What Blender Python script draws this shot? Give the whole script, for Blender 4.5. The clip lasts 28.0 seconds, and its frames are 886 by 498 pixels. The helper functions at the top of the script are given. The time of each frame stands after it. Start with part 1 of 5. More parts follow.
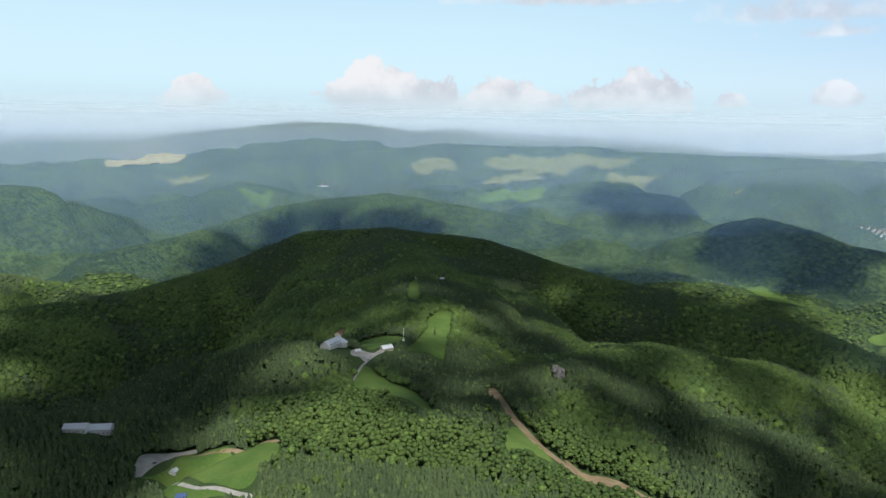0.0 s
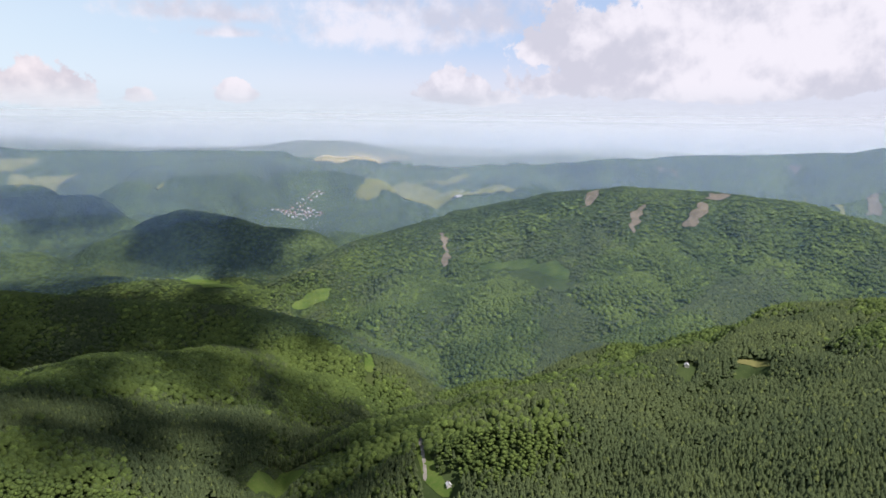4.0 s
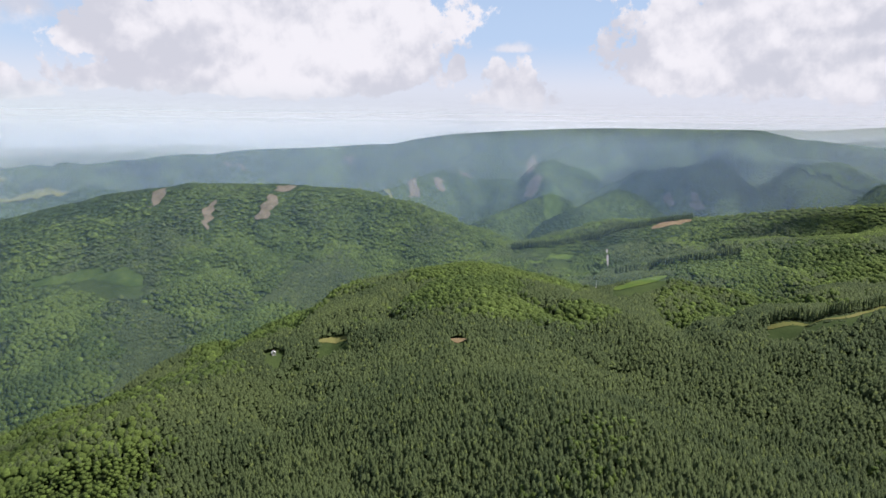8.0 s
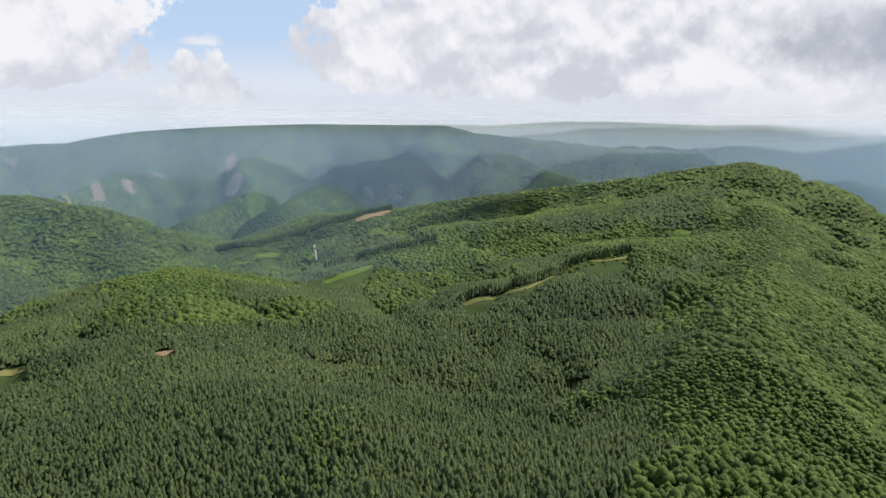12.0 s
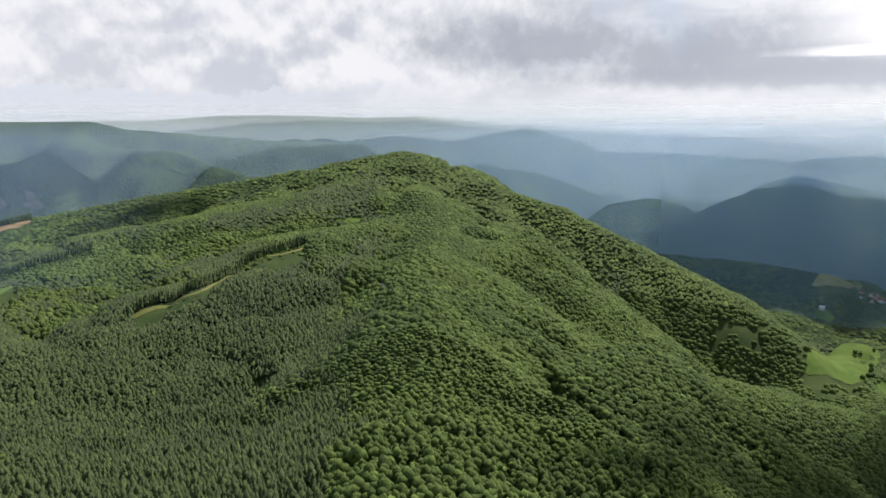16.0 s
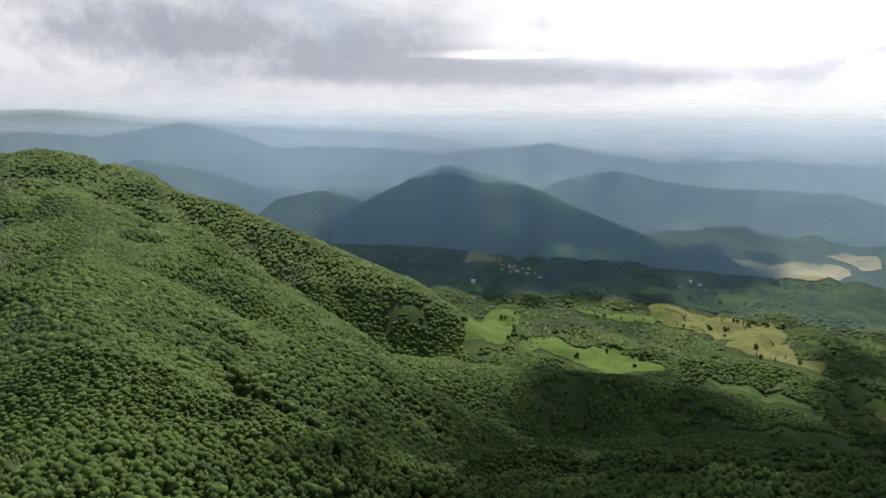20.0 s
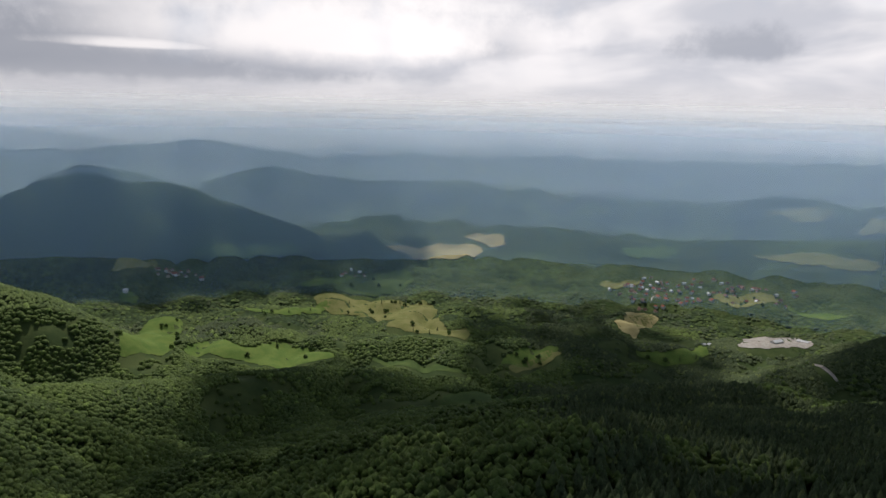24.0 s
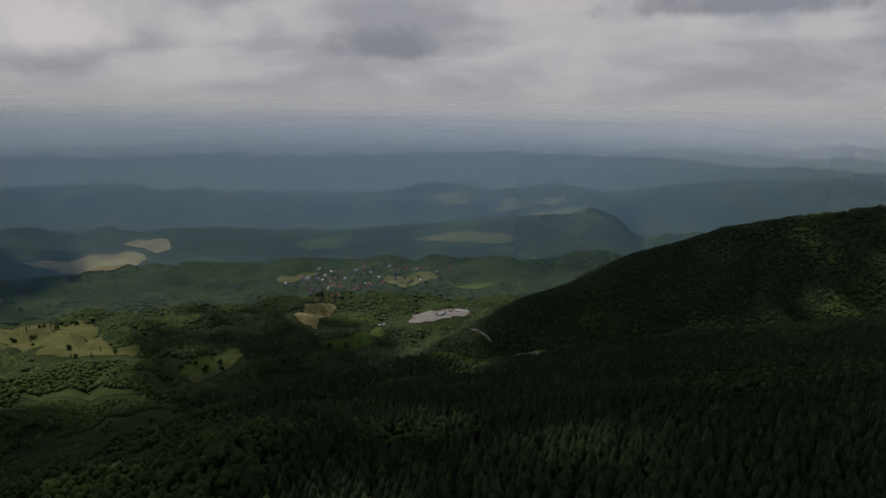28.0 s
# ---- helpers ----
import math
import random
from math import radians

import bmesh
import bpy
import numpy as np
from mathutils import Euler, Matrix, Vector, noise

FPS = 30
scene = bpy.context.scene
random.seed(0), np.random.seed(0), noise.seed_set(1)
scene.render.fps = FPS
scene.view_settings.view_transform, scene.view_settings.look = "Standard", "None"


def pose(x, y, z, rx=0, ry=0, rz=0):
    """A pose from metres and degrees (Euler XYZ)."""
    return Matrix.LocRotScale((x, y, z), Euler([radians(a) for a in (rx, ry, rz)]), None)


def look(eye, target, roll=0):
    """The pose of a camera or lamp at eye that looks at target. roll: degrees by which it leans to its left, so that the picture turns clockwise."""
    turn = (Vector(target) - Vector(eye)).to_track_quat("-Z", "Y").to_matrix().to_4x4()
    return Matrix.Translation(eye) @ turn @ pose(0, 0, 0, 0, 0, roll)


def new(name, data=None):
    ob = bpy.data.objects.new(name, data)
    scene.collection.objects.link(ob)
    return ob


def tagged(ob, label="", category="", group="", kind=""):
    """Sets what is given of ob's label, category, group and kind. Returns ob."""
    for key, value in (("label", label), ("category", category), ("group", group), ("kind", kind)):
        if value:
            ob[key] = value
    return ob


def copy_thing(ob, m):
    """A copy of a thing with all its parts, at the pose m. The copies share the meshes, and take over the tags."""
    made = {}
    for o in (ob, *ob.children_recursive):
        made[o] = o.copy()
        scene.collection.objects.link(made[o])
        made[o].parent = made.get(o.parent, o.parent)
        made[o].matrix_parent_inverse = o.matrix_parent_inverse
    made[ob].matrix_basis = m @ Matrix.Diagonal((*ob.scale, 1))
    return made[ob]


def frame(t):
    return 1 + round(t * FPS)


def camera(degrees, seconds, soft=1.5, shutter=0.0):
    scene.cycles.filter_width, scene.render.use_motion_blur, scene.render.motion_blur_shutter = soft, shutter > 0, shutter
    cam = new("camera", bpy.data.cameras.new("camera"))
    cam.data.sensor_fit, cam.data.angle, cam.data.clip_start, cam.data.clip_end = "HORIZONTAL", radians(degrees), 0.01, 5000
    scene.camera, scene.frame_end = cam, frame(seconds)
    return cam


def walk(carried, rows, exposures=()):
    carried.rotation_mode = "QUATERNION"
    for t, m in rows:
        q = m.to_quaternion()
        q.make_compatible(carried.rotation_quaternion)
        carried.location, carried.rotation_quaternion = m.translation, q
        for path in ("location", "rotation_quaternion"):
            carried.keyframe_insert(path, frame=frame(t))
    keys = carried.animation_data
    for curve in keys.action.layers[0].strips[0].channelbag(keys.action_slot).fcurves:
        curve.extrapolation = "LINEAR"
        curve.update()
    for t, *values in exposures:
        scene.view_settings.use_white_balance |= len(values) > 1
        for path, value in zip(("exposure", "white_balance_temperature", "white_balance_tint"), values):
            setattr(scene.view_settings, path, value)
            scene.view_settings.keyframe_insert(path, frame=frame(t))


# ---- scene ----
# ---- camera ----
cam = camera(64.04, 28.0, soft=1.5)
PATH = [
    (0.0, pose(0, 0, 300, 79.49, -0.98, 0.00)),
    (0.5, pose(0, 0, 300, 79.53, -0.90, -5.75)),
    (1.0, pose(0, 0, 300, 79.57, -0.85, -11.63)),
    (1.5, pose(0, 0, 300, 79.60, -0.83, -17.31)),
    (2.0, pose(0, 0, 300, 79.64, -0.82, -23.15)),
    (2.5, pose(0, 0, 300, 79.67, -0.81, -28.66)),
    (3.0, pose(0, 0, 300, 79.70, -0.78, -34.19)),
    (3.5, pose(0, 0, 300, 79.72, -0.74, -39.28)),
    (4.0, pose(0, 0, 300, 79.73, -0.66, -44.51)),
    (4.5, pose(0, 0, 300, 79.74, -0.55, -49.30)),
    (6.5, pose(0, 0, 300, 79.68, -0.66, -67.07)),
    (7.0, pose(0, 0, 300, 79.69, -0.64, -71.50)),
    (7.5, pose(0, 0, 300, 79.70, -0.64, -75.06)),
    (8.0, pose(0, 0, 300, 79.72, -0.66, -78.33)),
    (8.5, pose(0, 0, 300, 79.74, -0.69, -81.29)),
    (9.0, pose(0, 0, 300, 79.75, -0.72, -84.25)),
    (9.5, pose(0, 0, 300, 79.76, -0.74, -87.24)),
    (10.0, pose(0, 0, 300, 79.77, -0.75, -90.11)),
    (10.5, pose(0, 0, 300, 79.76, -0.75, -93.09)),
    (11.0, pose(0, 0, 300, 79.74, -0.72, -95.97)),
    (11.5, pose(0, 0, 300, 79.72, -0.66, -99.05)),
    (12.0, pose(0, 0, 300, 79.67, -0.56, -102.02)),
    (12.5, pose(0, 0, 300, 79.62, -0.41, -105.51)),
    (14.5, pose(0, 0, 300, 79.41, 0.09, -118.55)),
    (15.0, pose(0, 0, 300, 79.37, 0.13, -121.72)),
    (15.5, pose(0, 0, 300, 79.32, 0.13, -125.16)),
    (16.0, pose(0, 0, 300, 79.27, 0.10, -128.36)),
    (16.5, pose(0, 0, 300, 79.22, 0.05, -131.52)),
    (17.0, pose(0, 0, 300, 79.16, -0.02, -134.59)),
    (17.5, pose(0, 0, 300, 79.11, -0.10, -137.84)),
    (18.0, pose(0, 0, 300, 79.06, -0.19, -141.34)),
    (18.5, pose(0, 0, 300, 79.01, -0.27, -144.76)),
    (19.0, pose(0, 0, 300, 78.96, -0.34, -148.02)),
    (19.5, pose(0, 0, 300, 78.92, -0.39, -151.46)),
    (20.0, pose(0, 0, 300, 78.89, -0.43, -154.67)),
    (20.5, pose(0, 0, 300, 78.87, -0.43, -158.06)),
    (21.0, pose(0, 0, 300, 78.86, -0.40, -161.65)),
    (21.5, pose(0, 0, 300, 78.85, -0.33, -165.08)),
    (23.5, pose(0, 0, 300, 78.91, -1.16, -178.51)),
    (24.0, pose(0, 0, 300, 78.89, -1.18, -181.83)),
    (24.5, pose(0, 0, 300, 78.89, -1.19, -185.02)),
    (25.0, pose(0, 0, 300, 78.89, -1.18, -188.35)),
    (25.5, pose(0, 0, 300, 78.90, -1.16, -191.57)),
    (26.0, pose(0, 0, 300, 78.92, -1.12, -194.90)),
    (26.5, pose(0, 0, 300, 78.93, -1.08, -198.12)),
    (27.0, pose(0, 0, 300, 78.95, -1.03, -201.44)),
    (27.5, pose(0, 0, 300, 78.96, -0.97, -204.77)),
    (28.0, pose(0, 0, 300, 78.98, -0.91, -208.33)),
]
EXPOSURES = [(0.0, 0.04, 5850, 8), (2.0, 0.05, 6100, 17), (4.5, 0.06, 6250, 21), (9.0, 0.05, 6300, 16), (14.5, 0.1, 6350, 13), (18.0, 0.08, 6350, 13), (21.0, -0.1, 6350, 13), (24.0, -0.45, 6400, 15), (27.3, -0.55, 6400, 15), (28.0, -1.45, 6400, 15)]
from mathutils.geometry import delaunay_2d_cdt

walk(cam, PATH, EXPOSURES)

# ---- sky, sun ----
SUN_BEARING, SUN_HEIGHT = 168.0, 54.0
sun_way = Vector((math.sin(radians(SUN_BEARING)) * math.cos(radians(SUN_HEIGHT)),
                  math.cos(radians(SUN_BEARING)) * math.cos(radians(SUN_HEIGHT)),
                  math.sin(radians(SUN_HEIGHT))))
sun = new("sun", bpy.data.lights.new("sun", "SUN"))
sun.data.energy, sun.data.angle, sun.data.color = 4.4, radians(2.0), (1.0, 0.95, 0.86)
sun.matrix_world = look((0, 0, 2000), Vector((0, 0, 2000)) - sun_way)


class Graph:
    """A short hand for node trees."""

    def __init__(self, tree, fresh=True):
        self.tree = tree
        if fresh:
            tree.nodes.clear()

    def node(self, kind, **values):
        n = self.tree.nodes.new(kind)
        for key, v in values.items():
            if key == "operation":
                n.operation = v
            elif key == "blend":
                n.blend_type = v
            elif key == "data":
                n.data_type = v
            elif key == "sky":
                n.sky_type = v
            elif key == "noise":
                n.noise_dimensions = v
        return n

    def put(self, socket, v):
        if isinstance(v, bpy.types.NodeSocket):
            self.tree.links.new(v, socket)
        elif isinstance(v, tuple) and len(v) == 3 and socket.type == "RGBA":
            socket.default_value = (*v, 1)
        else:
            socket.default_value = v

    def math(self, op, a, b=0.0, c=None):
        n = self.node("ShaderNodeMath", operation=op)
        self.put(n.inputs[0], a)
        self.put(n.inputs[1], b)
        if c is not None:
            self.put(n.inputs[2], c)
        return n.outputs[0]

    def step(self, v, lo, hi, a=0.0, b=1.0):
        n = self.node("ShaderNodeMapRange")
        n.interpolation_type = "SMOOTHSTEP"
        for k, w in enumerate((v, lo, hi, a, b)):
            self.put(n.inputs[k], w)
        return n.outputs[0]

    def mix(self, f, a, b, blend="MIX"):
        n = self.node("ShaderNodeMix", data="RGBA", blend=blend)
        self.put(n.inputs[0], f)
        self.put(n.inputs[6], a)
        self.put(n.inputs[7], b)
        return n.outputs[2]

    def noise(self, vector, scale, detail=2.0, rough=0.5, warp=0.0):
        n = self.node("ShaderNodeTexNoise")
        self.put(n.inputs["Vector"], vector)
        for key, v in (("Scale", scale), ("Detail", detail), ("Roughness", rough), ("Distortion", warp)):
            self.put(n.inputs[key], v)
        return n.outputs[0]


world = bpy.data.worlds.new("sky")
scene.world = world
world.use_nodes = True
g = Graph(world.node_tree)
sky = g.node("ShaderNodeTexSky", sky="NISHITA")
sky.sun_disc = False
sky.sun_elevation, sky.sun_rotation = radians(SUN_HEIGHT), radians(SUN_BEARING)
sky.altitude, sky.dust_density = 900, 2.5
blue = g.mix(1.0, sky.outputs[0], (0.13, 0.13, 0.13), "MULTIPLY")
way = g.node("ShaderNodeTexCoord").outputs["Generated"]
axes = g.node("ShaderNodeSeparateXYZ")
g.put(axes.inputs[0], way)
turn = g.math("MULTIPLY", g.math("ARCTAN2", axes.outputs[0], axes.outputs[1]), 180 / math.pi)
turn = g.math("ADD", turn, g.math("MULTIPLY", g.math("LESS_THAN", turn, -60.0), 360.0))  # -60 .. 300, clockwise from +y
rise = g.math("MULTIPLY", g.math("ARCSINE", axes.outputs[2]), 180 / math.pi)
# billows push the outlines of the clouds about
fine = g.noise(way, 26.0, 5.0, 0.62)
wide = g.noise(way, 7.0, 3.0, 0.55)
push = g.math("ADD", g.math("MULTIPLY", g.math("SUBTRACT", fine, 0.5), 1.9), g.math("MULTIPLY", g.math("SUBTRACT", wide, 0.5), 0.9))


def cloud(b, e, rb, re, flat=0.45):
    """How deep a direction lies in a heap of cloud: 1 in the middle, 0 at its rim; its base is flat."""
    u = g.math("DIVIDE", g.math("SUBTRACT", turn, b), rb)
    v = g.math("DIVIDE", g.math("SUBTRACT", rise, e), re)
    v = g.math("MAXIMUM", v, g.math("MULTIPLY", v, -1.0 / flat))
    return g.math("SUBTRACT", 1.0, g.math("SQRT", g.math("ADD", g.math("MULTIPLY", u, u), g.math("MULTIPLY", v, v))))


def heap(*rows):
    out = -9.0
    for row in rows:
        c = cloud(*row)
        out = c if out == -9.0 else g.math("MAXIMUM", out, c)
    return out


small = heap(
    (-19.1, 0.79, 2.5, 1.74),
    (-4.4, 0.96, 5.3, 3.11),
    (-1.3, 1.02, 3.7, 2.05),
    (4.5, 0.98, 3.4, 2.51),
    (7.6, 1.03, 2.7, 1.14),
    (11.5, 1.34, 2.1, 1.55),
    (15.8, 1.47, 3.7, 2.28),
    (21.8, 1.36, 1.3, 0.82),
    (28.7, 1.76, 1.8, 1.37),
    (45.3, 2.22, 3.7, 2.05),
    (47.9, 1.6, 2.7, 1.37),
    (79.4, 3.65, 0.8, 1.55),
    (84.0, 1.96, 3.9, 2.74),
    (226.6, 3.44, 2.1, 2.97))
big = heap(
    (56.4, 5.4, 6.8, 3.65),
    (68.1, 6.46, 11.9, 5.48),
    (63.0, 2.85, 13.7, 2.74),
    (75.3, 4.69, 2.7, 5.02),
    (97.6, 4.05, 6.8, 4.34),
    (105.4, 4.67, 10.5, 5.94),
    (111.6, 4.55, 15.1, 6.85),
    (108.8, 5.0, 17.4, 7.31),
    (123.7, 6.3, 15.1, 6.85),
    (127.4, 5.99, 15.1, 6.85))
veil = heap(
    (43.3, 7.46, 19.2, 4.11),
    (41.1, 6.5, 13.7, 3.65),
    (26.9, 7.48, 9.1, 1.83),
    (9.4, 8.83, 10.5, 1.0),
    (28.3, 6.16, 5.0, 0.91),
    (83.7, 5.47, 2.3, 0.64),
    (39.0, 8.3, 11.9, 1.83))
grey = heap(
    (158.8, 2.42, 19.6, 1.55),
    (152.1, 2.81, 19.2, 2.74),
    (150.6, 3.86, 13.7, 2.74),
    (148.3, 4.24, 13.7, 3.2),
    (160.2, 2.72, 15.1, 2.05),
    (230.6, 7.68, 10.5, 1.83),
    (136.3, 4.81, 11.4, 3.65),
    (185.6, 4.7, 3.7, 2.05),
    (203.8, 4.69, 4.6, 1.83))
glow = heap(
    (174.2, 5.21, 12.8, 4.34),
    (172.3, 5.32, 15.1, 4.11),
    (174.5, 5.3, 16.0, 3.65),
    (175.7, 4.6, 11.4, 2.28),
    (159.5, 4.14, 5.9, 0.59))
# overcast from the south-east round to the south-west, broken cloud elsewhere
cover = g.math("MULTIPLY", g.step(turn, 108.0, 130.0), g.step(turn, 285.0, 250.0))
heaped = g.step(g.math("ADD", g.math("MAXIMUM", small, g.math("ADD", g.math("MULTIPLY", big, 1.2), 0.12)), g.math("MULTIPLY", push, 0.95)), 0.0, 0.2)
veiled = g.step(g.math("ADD", veil, push), 0.0, 0.9, 0.0, 0.8)
layer = g.math("MULTIPLY", cover, g.step(wide, 0.3, 0.5, 0.75, 1.0))
mask = g.math("MAXIMUM", g.math("MAXIMUM", heaped, veiled), layer)
# light and shade in the clouds: hollows and bases are greyer
def lifted(scale, detail, rough, by):
    """How much thinner the cloud is a little higher up: bright tops and grey undersides."""
    up = g.node("ShaderNodeVectorMath", operation="ADD")
    g.put(up.inputs[0], way)
    up.inputs[1].default_value = (0.35 * by * sun_way.x, 0.35 * by * sun_way.y, by)
    return g.math("SUBTRACT", g.noise(way, scale, detail, rough), g.noise(up.outputs[0], scale, detail, rough))


relief = g.math("ADD", g.math("MULTIPLY", lifted(6.5, 3.0, 0.5, 0.050), 2.6), g.math("MULTIPLY", lifted(19.0, 4.0, 0.55, 0.016), 2.0))
lit = g.step(g.math("ADD", relief, g.math("MULTIPLY", g.math("SUBTRACT", wide, 0.5), 0.8)), -0.5, 0.42)
flat = g.node("ShaderNodeVectorMath", operation="MULTIPLY")
g.put(flat.inputs[0], way)
flat.inputs[1].default_value = (1.0, 1.0, 3.2)
sheet_lit = g.step(g.noise(flat.outputs[0], 4.2, 4.0, 0.5, 0.4), 0.36, 0.66, 0.1, 1.0)
lit = g.mix(g.step(turn, 118.0, 150.0), lit, sheet_lit)
white = g.mix(lit, g.mix(g.step(turn, 95.0, 135.0), (0.62, 0.64, 0.68), (0.52, 0.55, 0.60)), (0.86, 0.86, 0.86))
under = g.step(g.math("ADD", grey, g.math("MULTIPLY", push, 0.8)), -0.25, 0.75)
white = g.mix(g.math("MULTIPLY", under, 0.85), white, (0.38, 0.41, 0.46))
lamp = g.step(g.math("ADD", glow, g.math("MULTIPLY", push, 0.5)), -0.35, 0.7)
white = g.mix(g.math("MULTIPLY", lamp, 0.85), white, (1.1, 1.08, 1.05))
# thick air low over the horizon
air = g.mix(g.step(turn, 20.0, 110.0), (0.63, 0.74, 0.75), g.mix(g.step(turn, 110.0, 190.0), (0.64, 0.66, 0.70), (1.0, 0.99, 0.97)))
upper = g.mix(g.step(turn, 0.0, 60.0), (0.70, 0.86, 0.88), g.mix(g.step(rise, 2.0, 6.5), (0.70, 0.75, 0.81), (0.48, 0.64, 0.83)))
pale = g.mix(g.step(rise, 18.0, 2.0, 0.3, 1.0), blue, upper)
white = g.mix(1.0, white, g.mix(g.step(turn, 130.0, 195.0), g.mix(g.step(turn, 0.0, 40.0), (1.07, 1.0, 0.94), (1.0, 1.0, 1.0)), (1.48, 1.46, 1.43)), "MULTIPLY")
colour = g.mix(mask, pale, white)
colour = g.mix(g.step(rise, 3.2, -0.6, 0.0, 0.95), colour, air)
# overhead, out of view: dull cloud bases, blue between, set to deepen the shadows
colour = g.mix(g.step(rise, 11.0, 34.0), colour, g.mix(g.step(wide, 0.4, 0.6), (0.25, 0.28, 0.33), g.mix(1.0, sky.outputs[0], (0.08, 0.08, 0.08), "MULTIPLY")))

out = g.node("ShaderNodeOutputWorld")
back = g.node("ShaderNodeBackground")
g.put(back.inputs[0], colour)
g.put(back.inputs[1], 1.0)
g.put(out.inputs[0], back.outputs[0])

# ---- materials ----


def material(name, rough=0.85, gloss=0.2):
    m = bpy.data.materials.new(name)
    m.use_nodes = True
    gr = Graph(m.node_tree)
    o = gr.node("ShaderNodeOutputMaterial")
    p = gr.node("ShaderNodeBsdfPrincipled")
    p.inputs["Roughness"].default_value = rough
    p.inputs["Specular IOR Level"].default_value = gloss
    gr.put(o.inputs[0], p.outputs[0])
    return m, gr, p


def bump(gr, p, height, strength, distance):
    n = gr.node("ShaderNodeBump")
    gr.put(n.inputs["Height"], height)
    n.inputs["Strength"].default_value, n.inputs["Distance"].default_value = strength, distance
    gr.put(p.inputs["Normal"], n.outputs[0])


def place(gr):
    return gr.node("ShaderNodeNewGeometry").outputs["Position"]


def foliage(name, dark, light, odd, share=0.06, single=False):
    """Leaves: own green per tree, stands differ, sprigs and painted shade break up crowns."""
    m, gr, p = material(name, 0.75, 0.12)
    at = place(gr)
    if single:
        own = gr.node("ShaderNodeObjectInfo").outputs["Random"]
    else:
        own = gr.node("ShaderNodeNewGeometry").outputs["Random Per Island"]
    stand = gr.noise(at, 0.006, 3.0, 0.6)
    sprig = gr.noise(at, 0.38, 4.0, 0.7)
    f = gr.math("ADD", gr.math("MULTIPLY", own, 0.32), gr.math("MULTIPLY", gr.step(stand, 0.3, 0.7), 0.58))
    c = gr.mix(f, dark, light)
    c = gr.mix(gr.math("GREATER_THAN", gr.math("FRACT", gr.math("MULTIPLY", own, 37.0)), 1 - share), c, odd)
    # shade in the gaps between sprigs, darkened into the colour by noise
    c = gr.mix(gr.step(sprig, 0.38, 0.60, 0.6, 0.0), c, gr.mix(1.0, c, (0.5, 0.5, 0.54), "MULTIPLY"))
    gr.put(p.inputs["Base Color"], c)
    bump(gr, p, sprig, 0.8, 1.6)
    return m


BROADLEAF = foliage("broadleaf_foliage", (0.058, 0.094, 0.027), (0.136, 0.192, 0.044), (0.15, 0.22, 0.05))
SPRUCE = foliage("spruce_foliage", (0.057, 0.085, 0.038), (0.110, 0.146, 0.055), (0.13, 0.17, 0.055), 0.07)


def earth(name, a, b, c, scale=0.05, relief=0.4):
    m, gr, p = material(name, 0.95, 0.1)
    at = place(gr)
    n1, n2 = gr.noise(at, scale, 4.0, 0.6), gr.noise(at, scale * 11, 4.0, 0.65)
    col = gr.mix(gr.step(n1, 0.35, 0.65), a, b)
    col = gr.mix(gr.step(n2, 0.45, 0.8, 0.0, 0.7), col, c)
    gr.put(p.inputs["Base Color"], col)
    bump(gr, p, n2, relief, 0.5)
    return m


FLOOR = earth("forest_floor", (0.048, 0.076, 0.026), (0.070, 0.102, 0.034), (0.085, 0.115, 0.038), 0.02, 1.0)


def canopy(name):
    """Closed woods seen from afar: crowns as cells, stands of spruce and beech."""
    m, gr, p = material(name, 0.9, 0.05)
    at = place(gr)
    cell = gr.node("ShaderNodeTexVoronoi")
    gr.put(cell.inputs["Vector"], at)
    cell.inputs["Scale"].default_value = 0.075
    own = gr.node("ShaderNodeSeparateColor")
    gr.put(own.inputs[0], cell.outputs["Color"])
    stand = gr.math("ADD", gr.noise(at, 0.0045, 4.0, 0.6), gr.math("MULTIPLY", gr.math("SUBTRACT", own.outputs[0], 0.5), 0.25))
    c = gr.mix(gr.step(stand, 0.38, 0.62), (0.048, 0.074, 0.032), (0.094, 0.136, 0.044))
    # shade in the gaps between crowns, painted into the colour
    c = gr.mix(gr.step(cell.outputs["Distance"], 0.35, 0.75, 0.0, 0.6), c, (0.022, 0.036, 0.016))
    gr.put(p.inputs["Base Color"], c)
    bump(gr, p, gr.math("SUBTRACT", 1.0, cell.outputs["Distance"]), 0.8, 6.0)
    return m


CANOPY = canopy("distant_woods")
for _m in (FLOOR, CANOPY):
    _gr = Graph(_m.node_tree, False)
    _p = [n for n in _gr.tree.nodes if n.type == "BSDF_PRINCIPLED"][0]
    _col = _p.inputs["Base Color"].links[0].from_socket
    _ax = _gr.node("ShaderNodeSeparateXYZ")
    _gr.put(_ax.inputs[0], place(_gr))
    _mead = _gr.mix(_gr.step(_gr.noise(place(_gr), 0.012, 4.0, 0.6), 0.35, 0.65), (0.040, 0.066, 0.022), (0.080, 0.105, 0.035))
    _open = _gr.math("MULTIPLY", _gr.step(_ax.outputs[2], -185.0, -225.0, 0.0, 0.85), 1.0 if _m is FLOOR else _gr.step(_gr.noise(place(_gr), 0.0052, 4.0, 0.62), 0.5, 0.56))
    _gr.put(_p.inputs["Base Color"], _gr.mix(_open, _col, _mead))  # rough grass on the basin floor
GRASS = earth("meadow_grass", (0.085, 0.150, 0.030), (0.125, 0.185, 0.040), (0.19, 0.20, 0.07), 0.03)
GRASS_DRY = earth("dry_meadow_grass", (0.15, 0.17, 0.05), (0.21, 0.21, 0.075), (0.27, 0.24, 0.11), 0.03)
